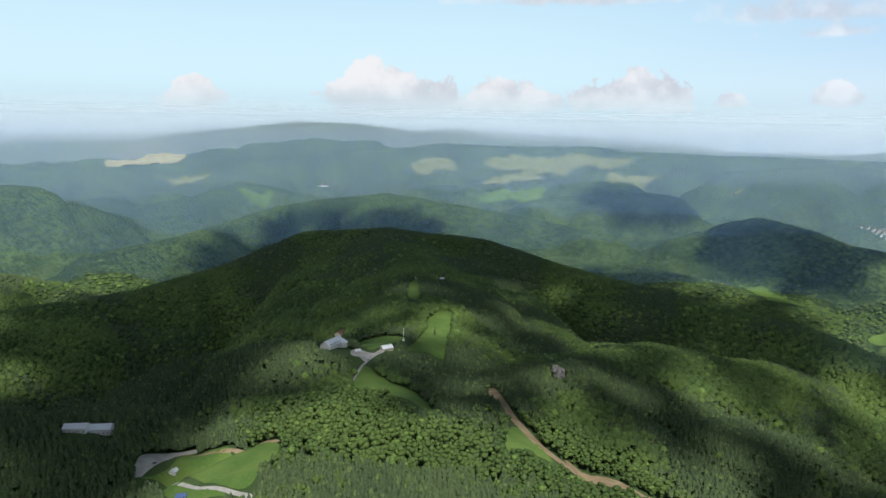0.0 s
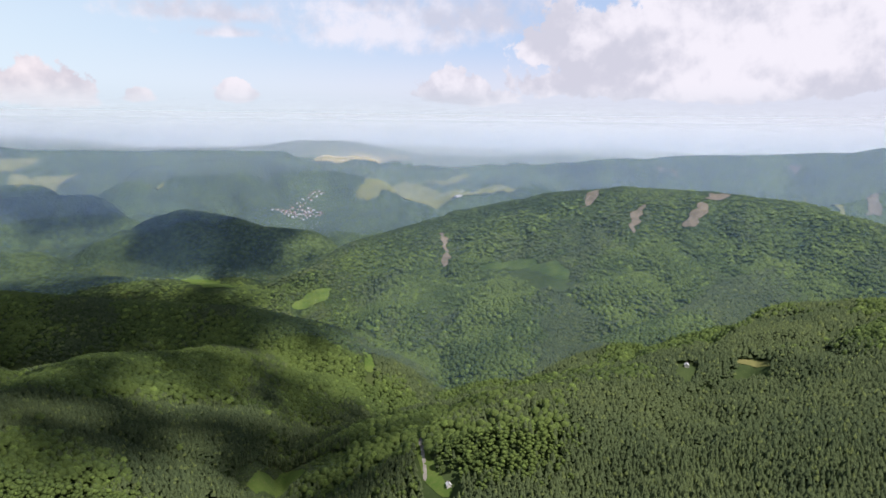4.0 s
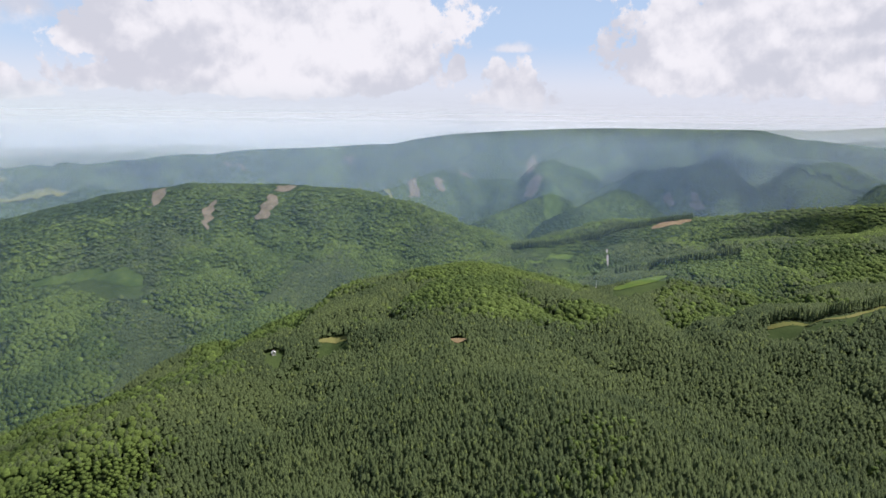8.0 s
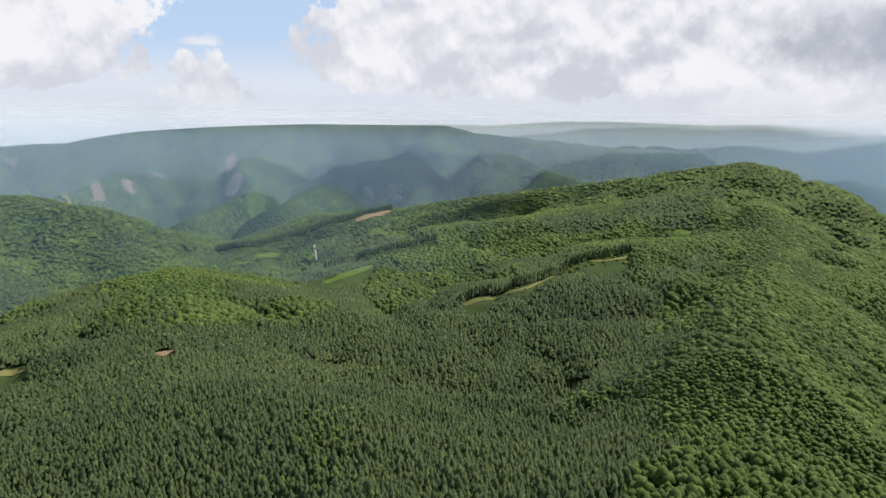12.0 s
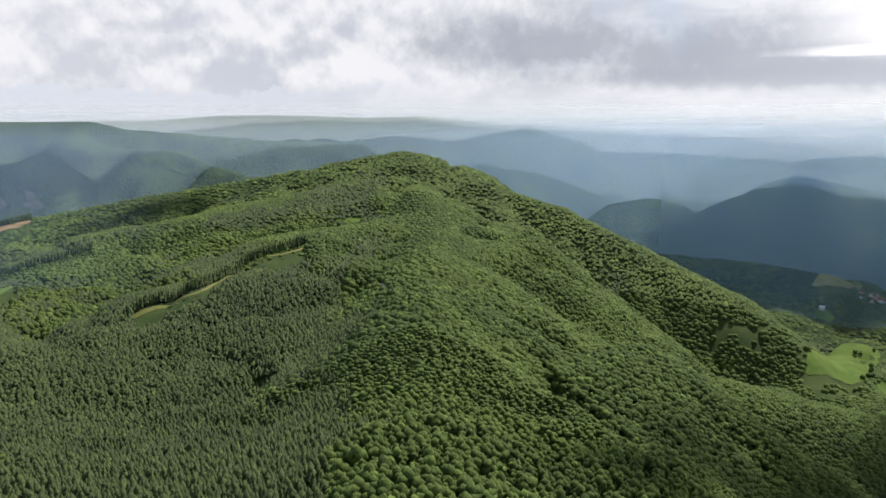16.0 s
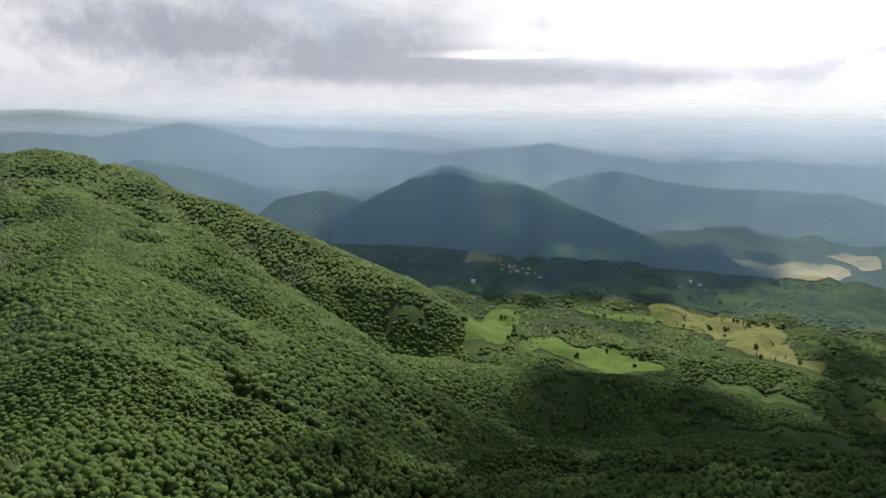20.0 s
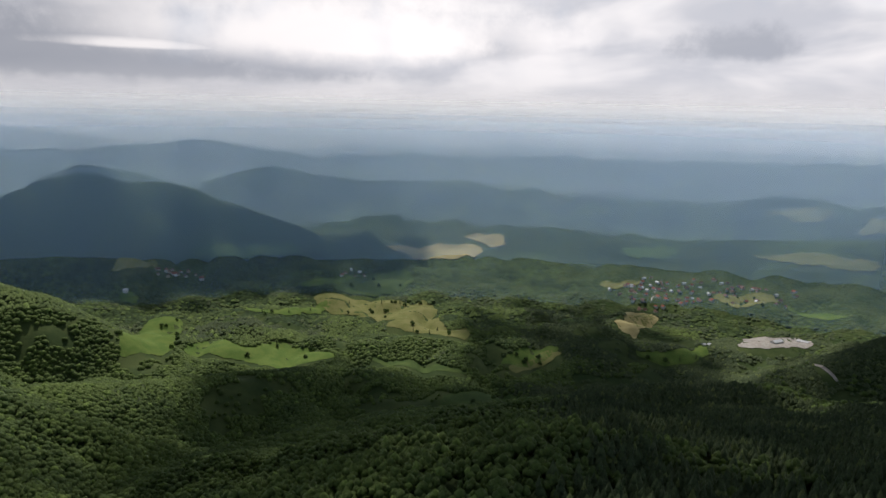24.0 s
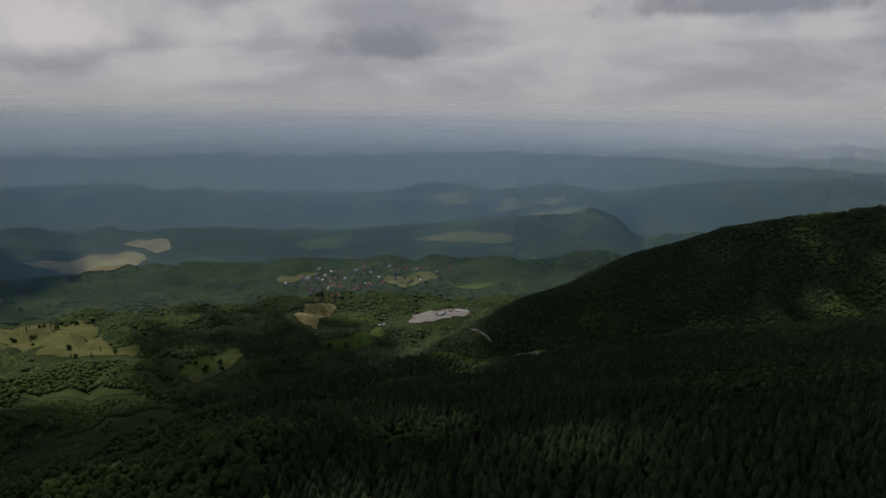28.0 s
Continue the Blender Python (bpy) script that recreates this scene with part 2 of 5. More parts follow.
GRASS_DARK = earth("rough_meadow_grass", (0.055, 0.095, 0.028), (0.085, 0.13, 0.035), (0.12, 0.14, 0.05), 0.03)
HAY = earth("ripe_field", (0.34, 0.29, 0.13), (0.42, 0.36, 0.17), (0.27, 0.25, 0.11), 0.03)
SOIL = earth("bare_soil", (0.24, 0.165, 0.095), (0.32, 0.24, 0.14), (0.12, 0.13, 0.05), 0.06)
SCAR = earth("scarred_slope", (0.17, 0.145, 0.105), (0.235, 0.20, 0.15), (0.085, 0.11, 0.045), 0.035)
GRAVEL = earth("gravel", (0.34, 0.31, 0.27), (0.44, 0.41, 0.36), (0.26, 0.24, 0.20), 0.1)
ROCK = earth("rock", (0.22, 0.20, 0.18), (0.33, 0.30, 0.27), (0.13, 0.12, 0.11), 0.2, 1.0)


def plain(name, col, rough=0.7, worn=0.25, gloss=0.3, metal=0.0):
    m, gr, p = material(name, rough, gloss)
    n = gr.noise(place(gr), 0.8, 4.0, 0.65)
    gr.put(p.inputs["Base Color"], gr.mix(gr.step(n, 0.35, 0.75, 0.0, worn), col, tuple(v * 0.55 for v in col)))
    p.inputs["Metallic"].default_value = metal
    return m


BARK = plain("bark", (0.11, 0.085, 0.06), 0.95)
DEADWOOD = plain("weathered_wood", (0.30, 0.27, 0.24), 0.95)
PLASTER = plain("white_plaster", (0.72, 0.70, 0.66), 0.85)
TIN = plain("grey_tin_roof", (0.66, 0.67, 0.67), 0.5, 0.2, 0.5)
TILE_RED = plain("red_roof_tiles", (0.36, 0.12, 0.07), 0.8, 0.4)
TILE_BROWN = plain("brown_roof_tiles", (0.20, 0.11, 0.08), 0.8, 0.4)
GLASS_DARK = plain("window_glass", (0.05, 0.06, 0.07), 0.15, 0.1, 0.6)
CREAM = plain("cream_plaster", (0.58, 0.50, 0.38), 0.85)
DARKWOOD = plain("dark_wood", (0.10, 0.065, 0.04), 0.85)
BLUE_TARP = plain("blue_cover", (0.06, 0.10, 0.22), 0.6)
STEEL = plain("white_steel", (0.70, 0.71, 0.72), 0.4, 0.15, 0.5)


def haze_air(name, thick, foot, low, top, tint, sunward_gain):
    """Haze painted on a thin sheet that sky lights; thins upwards, set stronger sunward."""
    m = bpy.data.materials.new(name)
    m.use_nodes = True
    gr = Graph(m.node_tree)
    o = gr.node("ShaderNodeOutputMaterial")
    at = place(gr)
    ax = gr.node("ShaderNodeSeparateXYZ")
    gr.put(ax.inputs[0], at)
    fade = gr.node("ShaderNodeAttribute")
    fade.attribute_name = "fade"
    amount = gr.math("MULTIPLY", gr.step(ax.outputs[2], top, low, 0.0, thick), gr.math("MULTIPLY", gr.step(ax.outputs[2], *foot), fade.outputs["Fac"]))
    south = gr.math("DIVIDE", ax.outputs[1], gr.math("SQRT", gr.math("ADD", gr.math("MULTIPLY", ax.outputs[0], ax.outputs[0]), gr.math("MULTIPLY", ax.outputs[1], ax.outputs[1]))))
    amount = gr.math("MULTIPLY", amount, gr.step(south, -0.45, -0.9, 1.0, sunward_gain))
    # shading normal bent nearly edge-on to the sun, so the sky lights it evenly
    face = gr.node("ShaderNodeVectorMath", operation="CROSS_PRODUCT")
    gr.put(face.inputs[0], gr.node("ShaderNodeNewGeometry").outputs["Normal"])
    face.inputs[1].default_value = sun_way
    edge = gr.node("ShaderNodeVectorMath", operation="CROSS_PRODUCT")
    edge.inputs[0].default_value = sun_way
    gr.put(edge.inputs[1], face.outputs[0])
    unit = gr.node("ShaderNodeVectorMath", operation="NORMALIZE")
    gr.put(unit.inputs[0], edge.outputs[0])
    both = gr.node("ShaderNodeAddShader")
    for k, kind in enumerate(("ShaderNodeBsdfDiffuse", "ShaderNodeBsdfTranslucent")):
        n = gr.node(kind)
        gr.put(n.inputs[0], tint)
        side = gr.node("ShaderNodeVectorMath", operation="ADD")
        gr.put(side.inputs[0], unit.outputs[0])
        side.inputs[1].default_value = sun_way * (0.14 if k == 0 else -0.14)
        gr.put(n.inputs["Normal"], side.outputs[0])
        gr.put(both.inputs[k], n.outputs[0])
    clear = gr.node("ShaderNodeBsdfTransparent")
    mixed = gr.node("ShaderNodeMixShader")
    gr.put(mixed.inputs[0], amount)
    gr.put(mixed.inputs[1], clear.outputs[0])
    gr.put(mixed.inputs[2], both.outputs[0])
    gr.put(o.inputs[0], mixed.outputs[0])
    return m


VAPOUR, _g, _p = material("cloud_vapour", 1.0, 0.0)
_p.inputs["Base Color"].default_value = (0.85, 0.86, 0.88, 1)
_p.inputs["Alpha"].default_value = 0.97

# ---- land fitted to camera view: ridges as bearing (clockwise from +y), distance, crest height ----
CAMERA_Z = 300.0
# basin floor, bent up to fit the camera's view: distance, fall below eye
FLOOR_D, FLOOR_FALL = (0, 1500, 2300, 2700, 3100, 3600, 4200, 4900), (620, 620, 610, 590, 545, 420, 290, 165)
RIDGES = []


def ridge(name, slope, width, *crest):
    pts = []
    for b, d, z in crest:
        pts.append((d * math.sin(radians(b)), d * math.cos(radians(b)), z))
    RIDGES.append((slope, width, np.array(pts)))


ridge("lodge_ridge", 0.34, 60, (-6.8, 420, 38), (-8.7, 560, 9), (-6.7, 760, -17), (-5.8, 930, -37), (-1.0, 1180, -51), (-2.0, 1500, -41), (-4.4, 2100, -35))
ridge("saddle", 0.34, 35, (-10.7, 930, -14), (-8.6, 950, -21), (-5.8, 930, -25), (-3.9, 1000, -31), (-2.0, 1050, -38))
ridge("lodge_hill_east", 0.5, 50, (-4.4, 2100, -33), (3.0, 2100, -59), (10.0, 1950, -105), (18.9, 1800, -133), (27.8, 1700, -146), (32.7, 1600, -160), (38.4, 1550, -219))
ridge("lodge_hill_west", 0.5, 60, (-4.4, 2100, -33), (-10.3, 2100, -41), (-17.4, 2000, -119), (-23.6, 1900, -148), (-29.0, 1800, -139), (-32.9, 1750, -138))
ridge("west_shoulder", 0.4, 60, (-6.7, 760, -17), (-14.2, 800, -62), (-22.2, 780, -59), (-30.0, 760, -19), (-33.5, 760, 0))
ridge("east_shoulder", 0.36, 50, (-0.9, 620, 0), (4.8, 800, -38), (10.4, 1000, -60), (17.0, 1250, -100), (25.4, 1400, -151))
ridge("under_drone", 0.6, 50, (-0.7, 330, 56), (123, 60, 135), (123.6, 330, 104), (125.8, 560, 56), (125.9, 850, 41), (127.2, 1250, 49), (127.5, 1600, 61), (126.2, 1950, 105), (125.4, 2250, 162))
ridge("knoll_ridge", 0.3, 70, (118.2, 380, 90), (101.9, 520, 34), (80.6, 850, -9), (81.5, 1150, -5), (80.9, 1400, 8))
ridge("knoll_west", 0.45, 50, (80.9, 1400, 8), (75.4, 1350, -15), (69.8, 1200, -48), (62.9, 1050, -61), (54.1, 850, -50), (50.3, 680, -98))
ridge("knoll_east", 0.34, 50, (80.9, 1400, 8), (86.5, 1300, -7), (93.0, 1180, -30), (101.7, 1050, -45))
ridge("plateau", 0.35, 70, (82.5, 1900, -94), (86.1, 2100, -52), (93.0, 2250, 2), (99.0, 2300, 14), (105.7, 2350, 54), (114.2, 2350, 103), (120.1, 2300, 150), (125.1, 2250, 185))
ridge("plateau_mid", 0.22, 70, (92.1, 1450, -46), (99.0, 1650, -21), (105.8, 1900, 24), (114.4, 2000, 62), (122.1, 2050, 117))
ridge("plateau_near", 0.22, 70, (103.9, 1050, -29), (112.7, 1250, 17), (118.6, 1450, 54), (126.1, 1650, 61))
ridge("summit_east", 0.75, 40, (125.4, 2250, 166), (129.0, 2230, 132), (133.5, 2180, 69), (137.6, 2150, 25), (143.6, 2050, -63), (150.9, 1950, -161), (155.7, 1850, -243))
ridge("summit_spur_low", 0.7, 50, (138.2, 900, -35), (143.9, 1080, -58))
SPUR = ((184.5, 500, 0), (188.0, 570, 2), (191.5, 620, 2), (196.0, 690, -3), (201.0, 760, -32), (206.0, 830, -50), (210.0, 880, -60), (214.5, 940, -68),
        (219.0, 1020, -66), (223.4, 1100, -62), (229.8, 1180, -56), (235.6, 1250, -42), (241.5, 1320, -24))
ridge("south_spur", 0.75, 40, *SPUR)
for _b, _d, _z in SPUR:  # convex slope from hilltop to spur rim, kept under the camera's sight line
    _fall = (_z - 300) / _d
    ridge("south_slope", 0.45, 45, (_b, 60, 118), (_b, 0.35 * _d, min(105, 300 + 0.35 * _d * (_fall - 0.17))), (_b, 0.62 * _d, 300 + 0.62 * _d * (_fall - 0.065)), (_b, _d, _z))
ridge("south_spur_low", 0.5, 40, (197.0, 960, -98), (201.8, 1050, -104), (204.6, 1100, -116), (208.5, 1150, -121), (214.2, 1150, -140))
ridge("south_ridge", 0.6, 40, (210.5, 1650, -240), (213.1, 1700, -208), (216.3, 1800, -171), (220.8, 1900, -140), (225.1, 2050, -80), (231.1, 2150, -10), (235.5, 2250, 22), (238.3, 2300, 38), (240.6, 2350, 60))
ridge("valley_rise", 0.5, 60, (151.7, 1300, -176), (161.1, 1450, -255), (173.5, 1600, -304), (180.1, 1500, -317))
ridge("scar_hill", 0.45, 70, (35.4, 2250, -161), (39.0, 2450, -99), (46.3, 2550, -15), (53.2, 2500, 58), (59.0, 2450, 90), (65.5, 2450, 83), (71.3, 2400, 70), (75.2, 2300, 37), (79.0, 2250, -19), (83.7, 2150, -75))
ridge("scar_hill_spur_1", 0.5, 40, (59.0, 2450, 90), (59.2, 2150, -69), (54.8, 1850, -161), (50.1, 1650, -213))
ridge("scar_hill_spur_2", 0.48, 40, (65.5, 2450, 83), (70.0, 2050, -62), (66.1, 1750, -131), (59.5, 1550, -173))
ridge("scar_hill_spur_3", 0.5, 40, (46.3, 2550, -15), (42.6, 2200, -122), (41.7, 1950, -188))
ridge("second_hill", 0.62, 60, (-26.1, 2450, -137), (-21.4, 2650, -140), (-18.1, 2850, -130), (-13.8, 3050, -89), (-10.2, 3100, -57), (-4.4, 3100, -26), (3.0, 3000, -77), (9.8, 2900, -124), (14.3, 2750, -155))
ridge("second_hill_spur", 0.38, 50, (9.8, 2900, -124), (16.6, 2500, -197), (22.1, 2350, -203), (28.8, 2200, -215))
ridge("shadow_hill", 0.62, 50, (19.1, 2750, -126), (21.7, 2850, -81), (24.4, 2900, -48), (27.6, 2850, -72), (30.3, 2750, -104), (33.5, 2700, -111))
ridge("shadow_hill_spur", 0.4, 50, (24.4, 2900, -48), (25.7, 2600, -134), (27.5, 2400, -200), (28.4, 2300, -228))
ridge("shadow_hill_back", 0.62, 50, (7.2, 3300, -71), (10.6, 3400, -48), (14.2, 3450, -30), (17.9, 3450, -33), (20.0, 3300, -118))
ridge("west_hill", 0.62, 50, (-35.9, 3150, 17), (-32.1, 3200, 22), (-30.1, 3200, 9), (-27.0, 3150, -68), (-24.1, 3050, -152))
ridge("west_spur", 0.42, 40, (-36.4, 2000, -68), (-32.6, 2050, -108), (-30.6, 2050, -138), (-28.8, 2000, -165))
ridge("meadow_hill", 0.62, 50, (-26.7, 3250, -120), (-19.6, 3500, -83), (-15.9, 3600, -23), (-12.9, 3600, -57), (-8.9, 3500, -100))
ridge("north_range", 0.62, 60, (-34.6, 4100, 41), (-28.6, 4100, 16), (-22.3, 4150, 25), (-17.1, 4200, 39), (-12.8, 4200, 78), (-8.4, 4200, 100), (-3.9, 4250, 122), (0.1, 4300, 148), (5.1, 4300, 138), (11.7, 4300, 146), (16.0, 4250, 127), (21.7, 4250, 119), (31.7, 4200, 129))
ridge("north_foothill", 0.62, 60, (-2.6, 3700, -59), (3.4, 3750, -42), (8.8, 3800, -7), (14.9, 3700, -6))
ridge("scarred_wood", 0.62, 50, (21.8, 3900, 54), (25.5, 3950, 83), (28.7, 3950, 104), (32.3, 3900, 96), (36.5, 3750, 33), (39.6, 3650, -9))
ridge("town_hill", 0.62, 50, (39.2, 4000, 37), (42.7, 4050, 46), (46.3, 4000, 38))
ridge("far_blue", 0.45, 60, (-34.4, 4700, 166), (-23.0, 4700, 180), (-16.1, 4720, 220), (-11.4, 4740, 261), (-6.6, 4740, 253), (-2.1, 4740, 211), (0.6, 4740, 233), (4.2, 4740, 209), (9.5, 4740, 196), (13.8, 4740, 182), (18.0, 4740, 166), (21.7, 4700, 128), (33.0, 4600, 124))
ridge("far_cone", 0.45, 50, (17.4, 4550, 114), (21.9, 4550, 116), (29.5, 4550, 132), (33.0, 4550, 176), (36.6, 4550, 177), (41.8, 4500, 107))
ridge("great_mountain", 0.62, 80, (50.0, 3900, 34), (54.5, 4000, 82), (58.5, 4050, 109), (63.9, 4100, 131), (70.0, 4150, 147), (74.4, 4200, 170), (78.9, 4250, 222), (84.3, 4250, 250), (90.5, 4250, 268), (102.2, 4250, 268), (104.6, 4200, 227), (108.1, 4100, 207), (112.0, 4000, 184), (116.1, 3850, 161))
ridge("great_mountain_east", 0.62, 60, (116.1, 3850, 161), (121.9, 3800, 162), (122.9, 3700, 109), (126.5, 3500, 71))
ridge("great_spur_1", 0.62, 50, (84.3, 4250, 248), (79.0, 3800, 67), (74.4, 3500, -29), (70.8, 3300, -63))
ridge("great_spur_2", 0.62, 50, (90.5, 4250, 266), (85.8, 3700, 70), (87.6, 3350, -14), (82.2, 3000, -98))
ridge("great_spur_3", 0.62, 50, (102.2, 4250, 266), (98.0, 3650, 105), (93.9, 3550, 76), (92.1, 3250, -4), (89.3, 2950, -48))
ridge("great_spur_4", 0.62, 50, (103.8, 3900, 144), (107.3, 3800, 135), (110.0, 3400, 82), (112.2, 3000, 65))
ridge("east_blue", 0.45, 60, (97.9, 4720, 258), (101.1, 4740, 268), (105.9, 4740, 266), (111.0, 4740, 296), (115.9, 4740, 297), (122.4, 4740, 281), (126.4, 4740, 288), (132.5, 4740, 244), (138.7, 4740, 221), (144.2, 4740, 186), (149.5, 4740, 175), (156.8, 4700, 104))
ridge("se_1", 0.62, 50, (126.5, 3900, 83), (131.8, 3700, 63), (133.5, 3500, 24))
ridge("se_2", 0.62, 50, (130.4, 4400, 169), (135.0, 4450, 230), (139.2, 4350, 144))
ridge("se_3", 0.62, 40, (132.6, 4000, 45), (135.5, 4050, 130), (138.0, 4050, 144), (140.4, 3950, 73))
ridge("se_4", 0.62, 40, (134.1, 3600, 31), (136.1, 3600, 11), (139.3, 3500, -48), (141.9, 3300, -83))
ridge("se_5", 0.62, 40, (140.2, 4000, 30), (143.2, 4000, 11), (146.8, 3950, -15), (149.7, 3900, -50))
ridge("se_6", 0.62, 40, (141.9, 3250, -77), (144.7, 3250, -54), (147.1, 3200, -87))
ridge("se_foot", 0.62, 60, (139.9, 2900, -149), (143.6, 2800, -198), (149.0, 2750, -223), (152.4, 2700, -216), (157.4, 2600, -221))
ridge("dark_mountain", 0.62, 50, (144.9, 2900, -153), (149.2, 3150, -80), (152.3, 3300, -4), (155.0, 3350, 49), (157.2, 3350, 27), (160.8, 3300, -24), (165.3, 3150, -115), (169.5, 3000, -178))
ridge("dark_mountain_2", 0.62, 50, (163.0, 3700, -75), (168.0, 3750, 8), (170.8, 3700, -24), (173.9, 3650, -51), (179.2, 3600, -57), (184.2, 3600, -49), (187.5, 3500, -93))
ridge("se_far", 0.62, 50, (151.0, 4350, -24), (156.3, 4400, 71), (160.3, 4400, 85), (163.0, 4400, 119), (165.8, 4400, 89), (169.4, 4350, 50), (173.9, 4300, 3), (179.2, 4200, -67))
ridge("south_hills", 0.62, 50, (190.4, 3400, -175), (195.0, 3450, -145), (199.0, 3500, -100), (202.9, 3450, -102), (205.4, 3500, -68), (207.5, 3550, -47), (209.9, 3500, -52), (212.7, 3400, -76), (215.2, 3500, -55), (217.4, 3500, -33), (220.4, 3400, -44))
ridge("south_hills_front", 0.62, 50, (190.9, 3200, -220), (196.4, 3000, -221), (204.8, 3000, -182), (214.8, 3000, -130), (220.6, 3000, -103))
ridge("south_range", 0.62, 50, (196.2, 4200, -31), (200.1, 4300, 45), (206.5, 4250, 46), (214.3, 4200, 51))
ridge("southwest_hills", 0.62, 50, (221.6, 3500, -68), (225.8, 3550, -30), (230.6, 3600, 5), (235.1, 3600, 17), (237.9, 3600, 38), (240.2, 3550, 35), (244.4, 3550, 48))

_rng = np.random.RandomState(7)
PERM = _rng.permutation(512)
GRAD = _rng.uniform(0, 2 * math.pi, 512)


def perlin(x, y):
    xi, yi = np.floor(x).astype(int), np.floor(y).astype(int)
    xf, yf = x - xi, y - yi
    u, v = xf * xf * (3 - 2 * xf), yf * yf * (3 - 2 * yf)

    def corner(dx, dy):
        a = GRAD[PERM[(PERM[(xi + dx) % 512] + yi + dy) % 512]]
        return np.cos(a) * (xf - dx) + np.sin(a) * (yf - dy)

    top = corner(0, 0) * (1 - u) + corner(1, 0) * u
    low = corner(0, 1) * (1 - u) + corner(1, 1) * u
    return (top * (1 - v) + low * v) * 1.4


def fbm(x, y, octaves=3):
    total, amp = 0, 1.0
    for k in range(octaves):
        total = total + amp * perlin(x * 2 ** k + 17.3 * k, y * 2 ** k - 9.1 * k)
        amp *= 0.5
    return total


def land(x, y):
    """Height of the bare ground."""
    d = np.hypot(x, y)
    # basin floor: 600 m below at first, then bent up to fit the view
    low = -np.interp(d, FLOOR_D, FLOOR_FALL)
    h = CAMERA_Z + low + 22 * fbm(x / 420, y / 420)
    away = np.full_like(h, 400.0)
    for slope, width, p in RIDGES:
        best = np.full_like(h, -9e3)
        near = np.full_like(h, 9e3)
        for a, b in zip(p[:-1], p[1:]):
            vx, vy, vz = b - a
            s = np.clip(((x - a[0]) * vx + (y - a[1]) * vy) / (vx * vx + vy * vy), 0, 1)
            dist = np.hypot(x - a[0] - s * vx, y - a[1] - s * vy)
            z = a[2] + s * vz - slope * (np.sqrt(dist * dist + width * width) - width)
            if slope < 0.38:  # broad backs break off steeply after a while
                z = z - 0.55 * np.maximum(0, dist - 300)
            near = np.where(z > best, dist, near)
            best = np.maximum(best, z)
        k = 18.0
        mix = np.clip(0.5 + 0.5 * (best - h) / k, 0, 1)
        away = np.where(best > h, near, away)
        h = h * (1 - mix) + best * mix + k * mix * (1 - mix) * 0.5
    flank = np.clip((away - 25) / 160, 0, 1)
    gully = 1 - np.abs(perlin(x / 170 + 3.1, y / 170)) * 2.2
    h = h - flank * np.clip(gully, 0, 1) ** 2 * 24 + flank * 9 * fbm(x / 110, y / 110, 3)
    # spurs and side valleys of the far hills
    far = np.clip((d - 2300) / 900, 0, 1) * np.clip((4500 - d) / 500, 0, 1) * np.clip((away - 15) / 110, 0, 1)
    bear = np.degrees(np.arctan2(x, y)) % 360
    far = far * (1 - np.clip((bear - 148) / 8, 0, 1) * np.clip((222 - bear) / 8, 0, 1) * np.clip((3350 - d) / 200, 0, 1))
    side = 1 - np.abs(perlin(x / 300 + 7.7, y / 300 - 2.2)) * 2.4
    h = h - far * np.clip(side, 0, 1) ** 1.5 * 62 + far * 14 * fbm(x / 140 + 4, y / 140, 2)
    return h


BEARINGS = np.concatenate([np.arange(-40, 246, 0.5), np.arange(246, 320, 2.0)])
RINGS = 25 * (4890 / 25) ** np.linspace(0, 1, 330)
_b = np.radians(BEARINGS)
GX, GY = np.outer(RINGS, np.sin(_b)), np.outer(RINGS, np.cos(_b))
GZ = land(GX, GY)


def ground(x, y):
    """Height on the built sheet, between its points."""
    x, y = np.asarray(x, float), np.asarray(y, float)
    d = np.clip(np.hypot(x, y), 25.1, 4889)
    r = np.log(d / 25) / math.log(4890 / 25) * 329
    b = (np.degrees(np.arctan2(x, y)) + 40) % 360 - 40
    c = np.interp(b, np.append(BEARINGS, 320), np.arange(len(BEARINGS) + 1))
    i, j = np.minimum(r.astype(int), 328), np.minimum(c.astype(int), len(BEARINGS) - 1)
    u, v, j2 = r - i, c - j, (j + 1) % len(BEARINGS)
    return (GZ[i, j] * (1 - u) + GZ[i + 1, j] * u) * (1 - v) + (GZ[i, j2] * (1 - u) + GZ[i + 1, j2] * u) * v

# ---- building helpers ----


def mesh_object(name, verts, faces, mat, parent=None, smooth=False):
    """faces: an (n, 3) or (n, 4) array."""
    me = bpy.data.meshes.new(name)
    verts, faces = np.asarray(verts, np.float32), np.asarray(faces, np.int32)
    n, k = faces.shape
    me.vertices.add(len(verts))
    me.vertices.foreach_set("co", verts.ravel())
    me.loops.add(n * k)
    me.loops.foreach_set("vertex_index", faces.ravel())
    me.polygons.add(n)
    me.polygons.foreach_set("loop_start", np.arange(0, n * k, k, dtype=np.int32))
    me.polygons.foreach_set("loop_total", np.full(n, k, np.int32))
    if smooth:
        me.polygons.foreach_set("use_smooth", np.ones(n, bool))
    me.update(calc_edges=True)
    me.validate()
    me.materials.append(mat)
    ob = new(name, me)
    ob.parent = parent
    return ob


def part(name, bm, mat, parent, label=""):
    me = bpy.data.meshes.new(name)
    bm.to_mesh(me)
    bm.free()
    me.materials.append(mat)
    ob = new(name, me)
    ob.parent = parent
    return tagged(ob, label)


def spot(b, d):
    """A bearing and distance as x, y."""
    return d * math.sin(radians(b)), d * math.cos(radians(b))


